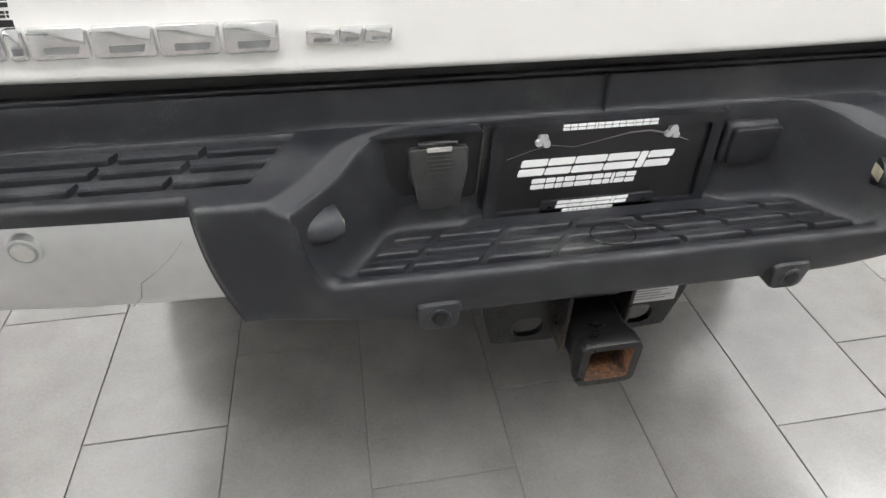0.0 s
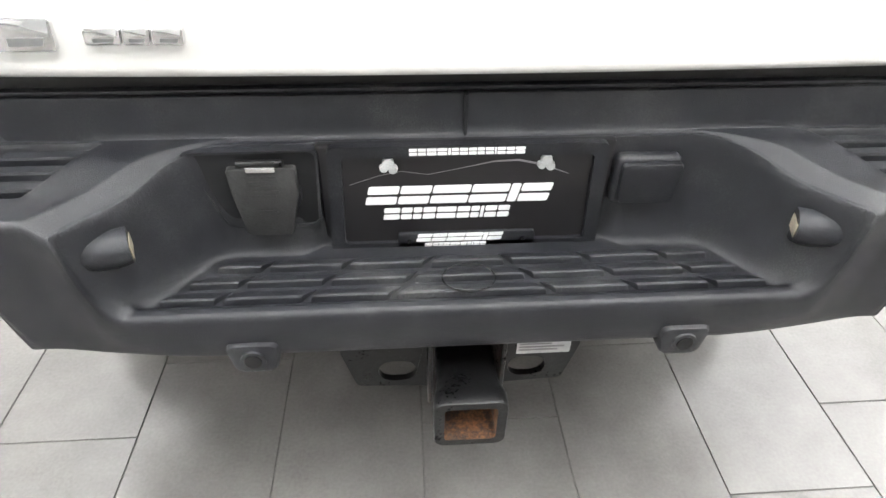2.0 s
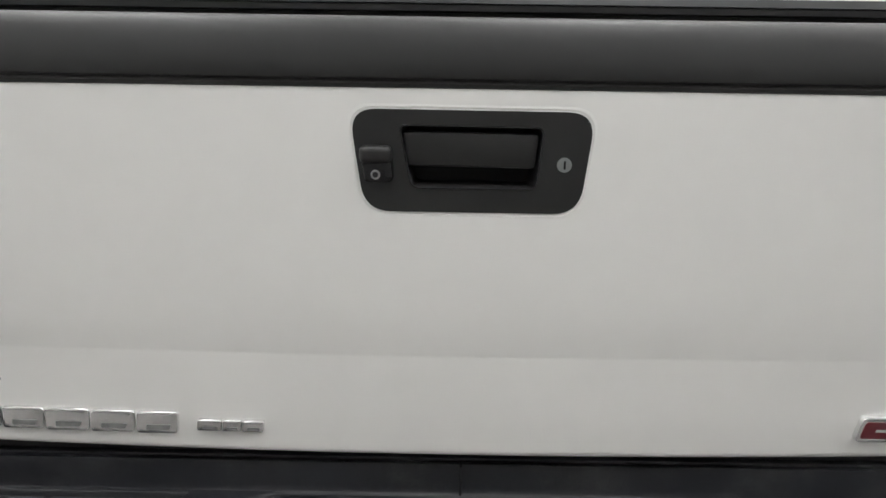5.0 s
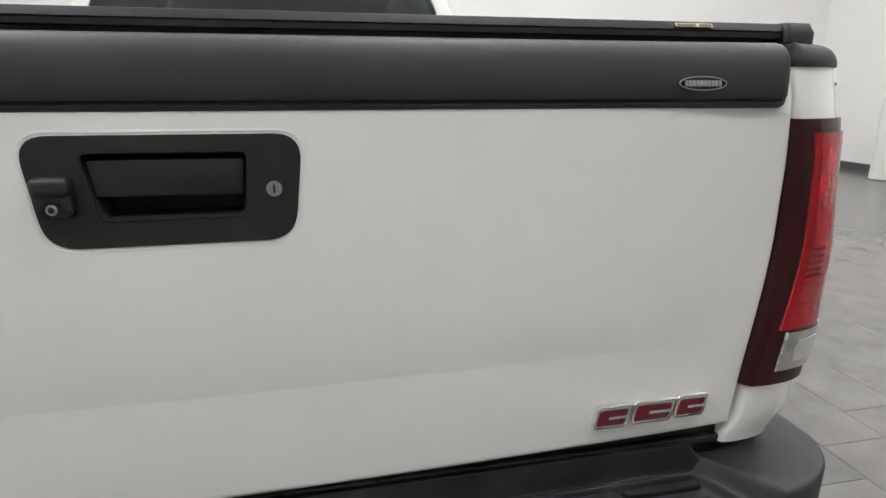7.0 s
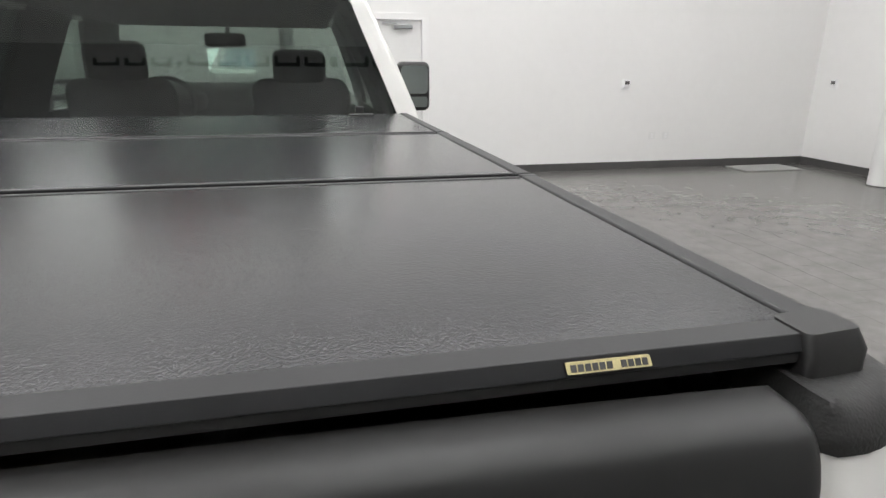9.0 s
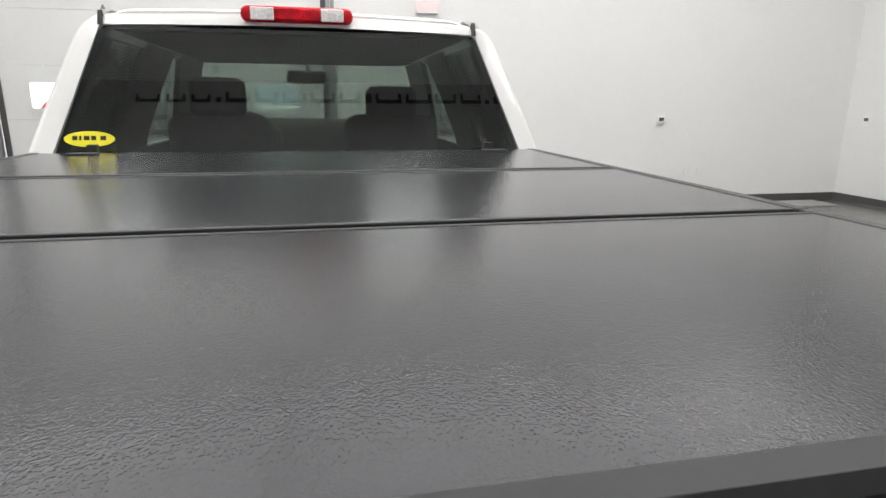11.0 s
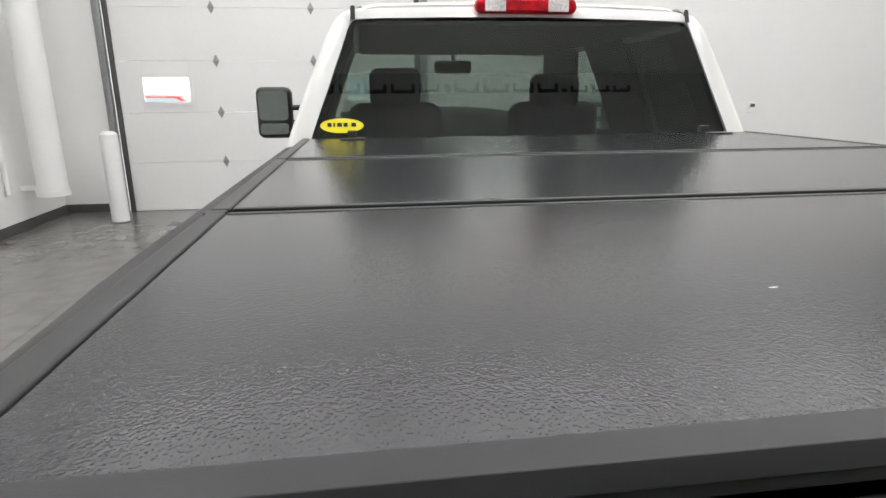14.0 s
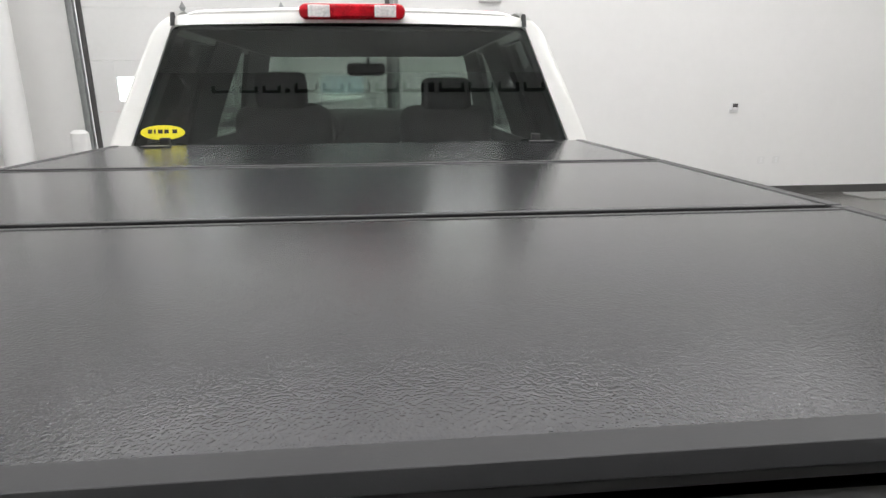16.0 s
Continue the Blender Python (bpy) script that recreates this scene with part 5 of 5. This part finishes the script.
# rear rail with a sloping front face
prof = [(0.118, CZ), (0.0950, CZ), (0.0944, CZ - 0.0004), (0.0890, CZ - 0.0100), (0.0888, CZ - 0.0106), (0.0894, CZ - 0.0112), (0.106, CZ - 0.0112), (0.118, CZ - 0.0112)]
bm, vs = sheet([[(x, y, z) for y, z in prof] for x in (-0.838, 0.838)], closed=True)
bm.faces.new(vs[0])
bm.faces.new(vs[1][::-1])
part("rear_rail", bm, ALU, cover, "black aluminium rear rail with a sloping face", 20)
part("rail_lip", box(-0.838, 0.838, 0.0905, 0.106, CZ - 0.0205, CZ - 0.0114, 0.0015), RUBBER, cover, "black rubber lip under the rear rail")
for s in (-1, 1):
    bm = bmesh.new()
    pl = round_poly([(s * 0.836, 0.079), (s * 0.890, 0.084), (s * 0.890, 0.132), (s * 0.836, 0.124)], 0.008, 4)
    lo = [bm.verts.new((x, y, CZ - 0.036)) for x, y in pl]
    mid = [bm.verts.new((x, y, CZ - 0.012)) for x, y in pl]
    hi = [bm.verts.new((s * 0.862 + (x - s * 0.862) * 0.88, 0.106 + (y - 0.106) * 0.78 + 0.003, CZ + 0.0012)) for x, y in pl]
    for a, b in ((lo, mid), (mid, hi)):
        for i in range(len(a)):
            bm.faces.new((a[i], a[(i + 1) % len(a)], b[(i + 1) % len(a)], b[i]))
    bm.faces.new(hi)
    bm.faces.new(lo[::-1])
    part("corner_cap", bm, CAPPLASTIC, cover, "black moulded corner cap", 50)
slope = lambda x, y, z: (x, 0.0868 + (z - 0.4022) * 0.69 + y, CZ - 0.0088 + (z - 0.4022) * 0.72)
part("gold_label", slab(rounded(0.058, 0.0075, 0.001, cx=0.693, cz=0.4075), -0.0008, 0.0004, place=slope), GOLD, cover, "small gold maker's label")
for i in range(11):
    if i != 6:
        x = 0.6665 + i * 0.0049
        part("label_mark", slab([(x, 0.4052), (x + 0.0038, 0.4052), (x + 0.0042, 0.4098), (x + 0.0004, 0.4098)], -0.0014, -0.0006, place=slope), SIGNBLACK, cover)
# folding rods' buckles on the front panel
for s in (-1, 1):
    part("latch_plate", box(s * 0.70 - 0.045, s * 0.70 + 0.045, 1.98, 2.03, CZ - 0.001, CZ + 0.004, 0.002), ALU, cover)
    part("rod_clip", box(s * 0.703 - 0.017, s * 0.703 + 0.017, 2.10, 2.13, CZ - 0.03, CZ + 0.0235, 0.004), RUBBER, cover)
# bed rail under-frame that carries the cover
for s in (-1, 1):
    part("clamp_rail", box(min(s * 0.82, s * 0.862), max(s * 0.82, s * 0.862), 0.13, 2.05, 1.4681, CZ - 0.0305, 0.003), RUBBER, cover)
part("rear_seal", box(-0.82, 0.82, 0.104, 0.118, 1.4668, CZ - 0.019, 0.002), RUBBER, cover)


# ---- cab ----
def lean(z):
    return 2.2 + (z - 1.504) * 0.233


def cab_half(z):
    """Half width of the cab at a height."""
    pts = [(0.5, 0.93), (0.62, 0.955), (1.0, 0.985), (1.3, 0.965), (1.42, 0.965), (1.5, 0.942), (1.7, 0.862), (1.9, 0.775), (1.95, 0.737), (1.98, 0.695), (2.0, 0.64)]
    for (z0, a), (z1, b) in zip(pts, pts[1:]):
        if z <= z1:
            return a + (b - a) * (z - z0) / (z1 - z0)
    return 0.6


# rear frame round the window
outer, inner = [], []
for i in range(41):
    t = i / 40
    z = 1.30 + 0.675 * t
    outer.append((cab_half(z), z))
N = 24
right_o = [(cab_half(1.30 + 0.66 * i / N), 1.30 + 0.66 * i / N) for i in range(N + 1)]
top_o = [(0.705 - 1.41 * i / N, 1.972 + 0.022 * math.sin(math.pi * i / N)) for i in range(N + 1)]
left_o = [(-x, z) for x, z in right_o[::-1]]
bot_o = [(-0.95 + 1.9 * i / N, 1.30) for i in range(N + 1)]
right_i = [(0.872 + (0.69 - 0.872) * i / N, 1.455 + 0.475 * i / N) for i in range(N + 1)]
top_i = [(0.69 - 1.38 * i / N, 1.93 + 0.012 * math.sin(math.pi * i / N)) for i in range(N + 1)]
left_i = [(-x, z) for x, z in right_i[::-1]]
bot_i = [(-0.872 + 1.744 * i / N, 1.455) for i in range(N + 1)]
oo = right_o + top_o[1:] + left_o[1:] + bot_o[1:-1]
ii = right_i + top_i[1:] + left_i[1:] + bot_i[1:-1]
bm = bmesh.new()
k = len(oo)
def ring_at(pts, dy, sc=1.0):
    return [bm.verts.new((x * sc, lean(z) + dy, z)) for x, z in pts]
a = ring_at([(x, z) for x, z in oo], 0.03)
b = ring_at([(x * 0.992, z if z < 1.95 else z - 0.004) for x, z in oo], 0.006)
b2 = ring_at([(x * 0.975, z if z < 1.95 else z - 0.012) for x, z in oo], 0.0)
c = ring_at(ii, 0.0)
d = ring_at(ii, 0.03)
for p, q in ((a, b), (b, b2), (b2, c), (c, d)):
    for i in range(k):
        bm.faces.new((p[i], p[(i + 1) % k], q[(i + 1) % k], q[i]))
part("cab_rear_panel", bm, PAINT, truck, "white cab rear panel round the window", 50)
bm = bmesh.new()
wo = round_poly([(-0.870, 1.44), (0.870, 1.44), (0.688, 1.928), (-0.688, 1.928)], 0.03, 5)
slab(wo, 0.004, 0.009, bm=bm, place=lambda x, y, z: (x, lean(z) + y, z))
rw = part("rear_window", bm, TINTED, truck, "dark tinted rear window")
wi = [(x * 0.975, 1.70 + (z - 1.70) * 0.955) for x, z in wo]
bm = bmesh.new()
g = [[bm.verts.new((x, lean(z) + y, z)) for x, z in o] for o in (wo, wi) for y in (0.0095, 0.0125)]
kk = len(wo)
for i in range(kk):
    j = (i + 1) % kk
    bm.faces.new((g[0][i], g[0][j], g[2][j], g[2][i]))
    bm.faces.new((g[1][i], g[3][i], g[3][j], g[1][j]))
    bm.faces.new((g[2][i], g[2][j], g[3][j], g[3][i]))
    bm.faces.new((g[0][i], g[1][i], g[1][j], g[0][j]))
part("window_border", bm, GLOSSBLACK, rw)
# yellow oval sticker with plain dark blocks
leanp = lambda x, y, z: (x, lean(z) + y, z)
part("oval_sticker", slab([(-0.742 + 0.083 * math.cos(u), 1.532 + 0.0275 * math.sin(u)) for u in [2 * math.pi * i / 40 for i in range(40)]], 0.0025, 0.0036, place=leanp), YELLOW, rw, "yellow oval sticker with dark blocks")
for i, (x, w) in enumerate(((-0.797, 0.016), (-0.775, 0.007), (-0.760, 0.018), (-0.736, 0.016), (-0.706, 0.018))):
    part("sticker_mark", slab([(x, 1.528), (x + w, 1.528), (x + w, 1.543), (x, 1.543)], 0.0016, 0.0025, place=leanp), SIGNBLACK, rw)

# roof
xs = [-0.70 + 1.40 * i / 40 for i in range(41)]
def roof_z(x, y):
    edge = smooth(2.30, 2.62, y)
    zc = 1.985 + 0.035 * edge - 0.03 * smooth(3.5, 4.25, y)
    return zc + 0.018 * (1 - (x / 0.70) ** 2) - 0.030 * smooth(0.60, 0.70, abs(x)) - 0.012 * (1 - smooth(2.308, 2.34, y))
ys = [2.312, 2.318, 2.33, 2.36, 2.42, 2.5, 2.62, 2.9, 3.3, 3.7, 4.0, 4.15, 4.25]
bm, vs = sheet([[(x, y, roof_z(x, y)) for x in xs] for y in ys])
lowr = [[bm.verts.new((v.co.x, v.co.y, v.co.z - 0.04)) for v in r] for r in vs]
for a, b in zip(lowr, lowr[1:]):
    for i in range(len(a) - 1):
        bm.faces.new((a[i], b[i], b[i + 1], a[i + 1]))
for i in range(len(xs) - 1):
    bm.faces.new((vs[0][i], lowr[0][i], lowr[0][i + 1], vs[0][i + 1]))
    bm.faces.new((vs[-1][i], vs[-1][i + 1], lowr[-1][i + 1], lowr[-1][i]))
for j in range(len(ys) - 1):
    for e in (0, -1):
        bm.faces.new((vs[j][e], vs[j + 1][e], lowr[j + 1][e], lowr[j][e]))
part("roof", bm, PAINT, truck, "white painted cab roof", 50)
for s in (-1, 1):
    bm = bmesh.new()
    line = [(2.287, 1.93), (2.296, 1.955), (2.304, 1.975)] + [(y, roof_z(0.676, y) + 0.003) for y in (2.312, 2.33, 2.4, 2.6, 3.2, 4.2)]
    rows = [[(s * (0.683 + dx), y - 0.004 * (1 if i < 4 else 0), z + dz) for dx, dz in ((-0.009, -0.004), (-0.007, 0.003), (0.007, 0.003), (0.009, -0.004))] for i, (y, z) in enumerate(line)]
    bm, _ = sheet(rows, closed=True)
    part("roof_ditch_strip", bm, RUBBER, truck)
    # roof side rails and pillars
    def strip(path, wy0, wy1, name, mat, thick=0.035, lab=""):
        """A panel along a rising path of (half width, z), between two edges in y given as functions of z."""
        rows_o = [[(s * x, wy0(z) + (wy1(z) - wy0(z)) * j / 6, z) for j in range(7)] for x, z in path]
        bm, v = sheet(rows_o)
        w_ = [[bm.verts.new((q.co.x - s * thick, q.co.y, q.co.z)) for q in r] for r in v]
        for a_, b_ in zip(w_, w_[1:]):
            for i in range(6):
                bm.faces.new((a_[i], b_[i], b_[i + 1], a_[i + 1]))
        for j in range(len(v) - 1):
            for e in (0, -1):
                bm.faces.new((v[j][e], v[j + 1][e], w_[j + 1][e], w_[j][e]))
        for r, q in ((v[0], w_[0]), (v[-1], w_[-1])):
            for i in range(6):
                bm.faces.new((r[i], r[i + 1], q[i + 1], q[i]))
        return part(name, bm, mat, truck, lab, 50)
    side = [(cab_half(1.40 + 0.04 * i), 1.40 + 0.04 * i) for i in range(14)]
    strip(side, lambda z: lean(z) + 0.02, lambda z: lean(z) + 0.20, "rear_pillar", PAINT)
    strip(side, lambda z: 3.16, lambda z: 3.26, "centre_pillar", PAINT)
    strip(side, lambda z: 4.95 - (z - 1.40) * 1.5, lambda z: 5.05 - (z - 1.40) * 1.5, "front_pillar", PAINT)
    strip([(0.745, 1.90), (0.735, 1.925), (0.722, 1.95), (0.70, 1.972), (0.68, 1.982)], lambda z: 2.31, lambda z: 4.3, "roof_rail", PAINT)
    # dark trim inside the pillars
    trim = [(x - 0.038, z) for x, z in side]
    strip(trim, lambda z: lean(z) + 0.02, lambda z: lean(z) + 0.23, "pillar_trim", TRIMDARK, 0.02)
    strip(trim, lambda z: 2.95, lambda z: 3.48, "pillar_trim", TRIMDARK, 0.03)
    strip(trim, lambda z: 4.03 - (z - 1.6) * 1.2, lambda z: 5.07 - (z - 1.40) * 1.5, "pillar_trim", TRIMDARK, 0.03)
    strip([(cab_half(z) - 0.062, z) for z in (0.66, 0.8, 1.0, 1.15, 1.3, 1.38, 1.42)], lambda z: 2.26, lambda z: 4.5, "door_trim", TRIMDARK, 0.02)
    glass_path = [(cab_half(1.42 + 0.06 * i) - 0.02, 1.42 + 0.06 * i) for i in range(9)]
    strip(glass_path, lambda z: lean(z) + 0.20, lambda z: 3.16, "rear_side_window", SIDETINT, 0.004)
    strip(glass_path, lambda z: 3.26, lambda z: 4.95 - (z - 1.40) * 1.5, "front_side_window", CLEAR, 0.004)
    body_path = [(cab_half(z), z) for z in (0.52, 0.56, 0.62, 0.8, 1.0, 1.15, 1.3, 1.38, 1.41)]
    strip(body_path, lambda z: 2.19, lambda z: 3.205, "rear_door", PAINT, 0.06, "white rear door")
    strip(body_path, lambda z: 3.215, lambda z: 4.55, "front_door", PAINT, 0.06, "white front door")
    strip([(x * 0.995, z) for x, z in body_path if z > 0.7], lambda z: 4.56, lambda z: 6.1, "front_fender", PAINT, 0.05)
    # towing mirror: arms, shell, glass
    mx = s * 1.262
    mir = part("door_mirror", box(mx - 0.118, mx + 0.118, 4.10, 4.26, 1.355, 1.70, 0.045, 5), CAPPLASTIC, truck, "black towing mirror on two arms", 60)
    part("mirror_glass", slab(rounded(0.196, 0.195, 0.03, cx=mx, cz=1.575), 4.094, 4.102), MIRROR, mir)
    part("spotter_glass", slab(rounded(0.19, 0.075, 0.02, cx=mx, cz=1.42), 4.094, 4.102), MIRROR, mir)
    for z in (1.46, 1.56):
        part("mirror_arm", tube((s * 0.93, 4.16, z), (mx - s * 0.10, 4.17, z), 0.018, n=12), CAPPLASTIC, mir)
    # wheels
    for wy in (1.02, 4.98):
        wh = part("wheel", tube((s * 0.70, wy, 0.40), (s * 0.93, wy, 0.40), 0.395, n=48), RUBBER, truck, "black tyre on an alloy rim")
        part("rim", tube((s * 0.925, wy, 0.40), (s * 0.937, wy, 0.40), 0.235, 0.22, n=36), BRUSHED, wh)
part("hood", box(-0.93, 0.93, 4.97, 6.2, 1.10, 1.27, 0.06, 5), PAINT, truck, "white hood")
part("front_end", box(-0.95, 0.95, 6.12, 6.28, 0.55, 1.15, 0.06, 4), PAINT, truck)
part("cowl", box(-0.90, 0.90, 4.80, 5.02, 1.25, 1.36, 0.03, 3), CAPPLASTIC, truck)
part("cab_floor", box(-0.92, 0.92, 2.24, 4.9, 0.60, 0.66, 0.01), TRIMGREY, truck)
bm, _ = sheet([[(x * (1 - 0.2 * t), 5.0 - 0.76 * t, 1.37 + 0.595 * t) for x in [-0.86 + 1.72 * i / 16 for i in range(17)]] for t in [j / 8 for j in range(9)]])
part("windshield", bm, CLEAR, truck, "clear windshield")
part("headliner", box(-0.66, 0.66, 2.36, 4.2, 1.915, 1.935, 0.004), HEADLINER, truck)

# third brake light
bl = part("third_brake_light", slab(rounded(0.412, 0.058, 0.026, cx=0, cz=1.982), 2.278, 2.33, 0.01), LAMPBRIGHT, truck, "long red and clear brake light above the window")
for s in (-1, 1):
    part("cargo_lens", box(s * 0.128 - 0.042, s * 0.128 + 0.042, 2.2745, 2.2835, 1.960, 2.005, 0.003), LAMPCLEAR, bl, "clear cargo lamp lens")
part("lens_bar", box(-0.08, 0.08, 2.2745, 2.2835, 1.962, 2.003, 0.003), LAMPBRIGHT, bl)

# interior
for s, x, zt in ((-1, -0.47, 1.79), (1, 0.47, 1.755)):
    seat = part("front_seat", box(x - 0.27, x + 0.27, 3.25, 3.43, 0.75, 1.60, 0.08, 6), SEAT, truck, "dark leather front seat", 60)
    part("headrest", box(x - 0.145, x + 0.145, 3.27, 3.39, zt - 0.21, zt, 0.05, 5), SEAT, seat, "", 60)
    part("seat_cushion", box(x - 0.26, x + 0.26, 3.43, 3.95, 0.72, 0.98, 0.06, 4), SEAT, seat, "", 60)
    for dx in (-0.06, 0.06):
        part("headrest_post", tube((x + dx, 3.33, 1.46), (x + dx, 3.33, zt - 0.2), 0.008, n=8), STEEL, seat)
bench = part("rear_bench", box(-0.72, 0.72, 2.30, 2.46, 0.75, 1.44, 0.06, 5), SEAT, truck, "dark leather rear bench", 60)
part("bench_cushion", box(-0.70, 0.70, 2.46, 2.92, 0.72, 0.95, 0.05, 4), SEAT, bench, "", 60)
dash = part("dashboard", box(-0.82, 0.82, 4.38, 4.82, 1.05, 1.43, 0.06, 5), TRIMGREY, truck, "dark grey dashboard", 60)
bm, vs = sheet([[(x, y, 1.43 + h * (1 - 0.55 * smooth(0.1, 0.8, x)) * (1 - 0.25 * smooth(-0.45, -0.82, x))) for x in [-0.82 + 1.64 * i / 24 for i in range(25)]] for y, h in ((4.36, -0.05), (4.38, 0.05), (4.42, 0.105), (4.50, 0.12), (4.62, 0.10), (4.74, -0.02))])
part("dash_pad", bm, TRIMGREY, dash, "padded dashboard top", 60)
part("instrument_hood", box(-0.62, -0.2, 4.32, 4.6, 1.36, 1.49, 0.05, 5), TRIMGREY, dash, "", 60)
bm = bmesh.new()
wc, wq = Vector((-0.42, 4.02, 1.42)), Euler((radians(62), 0, 0)).to_quaternion()
rings = []
for i in range(36):
    u = 2 * math.pi * i / 36
    c = wc + wq @ Vector((0.19 * math.cos(u), 0.19 * math.sin(u), 0))
    n1 = wq @ Vector((math.cos(u), math.sin(u), 0))
    n2 = wq @ Vector((0, 0, 1))
    rings.append([bm.verts.new(c + (n1 * math.cos(v) + n2 * math.sin(v)) * 0.016) for v in [2 * math.pi * j / 8 for j in range(8)]])
for i in range(36):
    for j in range(8):
        bm.faces.new((rings[i][j], rings[(i + 1) % 36][j], rings[(i + 1) % 36][(j + 1) % 8], rings[i][(j + 1) % 8]))
sw = part("steering_wheel", bm, SEAT, truck, "dark steering wheel", 60)
part("wheel_hub", tube(wc + wq @ Vector((0, 0, -0.02)), wc + wq @ Vector((0, 0, 0.03)), 0.075, n=24), SEAT, sw)
for u in (0, math.pi, -math.pi / 2):
    part("spoke", tube(wc + wq @ Vector((0.06 * math.cos(u), 0.06 * math.sin(u), 0)), wc + wq @ Vector((0.185 * math.cos(u), 0.185 * math.sin(u), 0)), 0.014, n=8), SEAT, sw)
part("steering_column", tube(wc + wq @ Vector((0, 0, -0.02)), (-0.42, 4.5, 1.25), 0.04, n=12), TRIMGREY, sw)
rv = part("interior_mirror", box(-0.145, 0.12, 4.10, 4.15, 1.785, 1.872, 0.03, 5), CAPPLASTIC, truck, "black interior mirror", 60)
part("mirror_stalk", tube((0, 4.14, 1.85), (0, 4.24, 1.93), 0.016, n=10), CAPPLASTIC, rv)

# ---- floor tiles ----
TW, TL, J = 0.308, 0.610, 0.0019
X0 = -0.668


def tile_mesh():
    bm = bmesh.new()
    w, h = (TW - J) / 2, (TL - J) / 2
    r = 0.0012
    lo = [bm.verts.new((sx * w, sy * h, -0.0028)) for sx, sy in ((-1, -1), (1, -1), (1, 1), (-1, 1))]
    mid = [bm.verts.new((sx * w, sy * h, -r)) for sx, sy in ((-1, -1), (1, -1), (1, 1), (-1, 1))]
    hi = [bm.verts.new((sx * (w - r), sy * (h - r), 0)) for sx, sy in ((-1, -1), (1, -1), (1, 1), (-1, 1))]
    for a, b in ((lo, mid), (mid, hi)):
        for i in range(4):
            bm.faces.new((a[i], a[(i + 1) % 4], b[(i + 1) % 4], b[i]))
    bm.faces.new(hi)
    me = bpy.data.meshes.new("tile")
    bm.to_mesh(me)
    bm.free()
    me.materials.append(TILE)
    return me


def joint_y(c):
    """Where a column's cross joint lies: each is set off by a third."""
    return 0.19 + 0.2033 * ((c - 2) % 3)


tm = tile_mesh()
far = []
count = 0
for c in range(int((XL - X0) / TW) - 1, int((XR - X0) / TW) + 2):
    xc = X0 + (c + 0.5) * TW
    if xc + TW / 2 < XL + 0.04 or xc - TW / 2 > XR - 0.04:
        continue
    base = joint_y(c)
    for k in range(math.floor((YB - base) / TL), math.ceil((YF - base) / TL)):
        yc = base + (k + 0.5) * TL
        if -2.1 < xc < 2.6 and -0.9 < yc < 3.4 and count < 300:
            o = new("tile", tm)
            o.location = (xc, yc, 0)
            o.parent = floor
            count += 1
        else:
            y0, y1 = max(yc - (TL - J) / 2, YB + 0.002), min(yc + (TL - J) / 2, YF - 0.016)
            if y1 - y0 > 0.02:
                far.append((xc, (y0 + y1) / 2, (y1 - y0) / 2))
verts, faces = [], []
w = (TW - J) / 2
for xc, yc, h in far:
    n0 = len(verts)
    a, b = max(xc - w, XL + 0.015), min(xc + w, XR - 0.015)
    verts += [(a if sx < 0 else b, yc + sy * h, z) for z in (-0.0028, 0.0) for sx, sy in ((-1, -1), (1, -1), (1, 1), (-1, 1))]
    faces += [(n0 + 4, n0 + 5, n0 + 6, n0 + 7)] + [(n0 + i, n0 + (i + 1) % 4, n0 + 4 + (i + 1) % 4, n0 + 4 + i) for i in range(4)]
me = bpy.data.meshes.new("floor_tiles")
me.from_pydata(verts, [], faces)
me.materials.append(TILE)
tagged(new("floor_tiles", me), "grey cement-look floor tiles farther off", "floor tiles", kind="stuff")
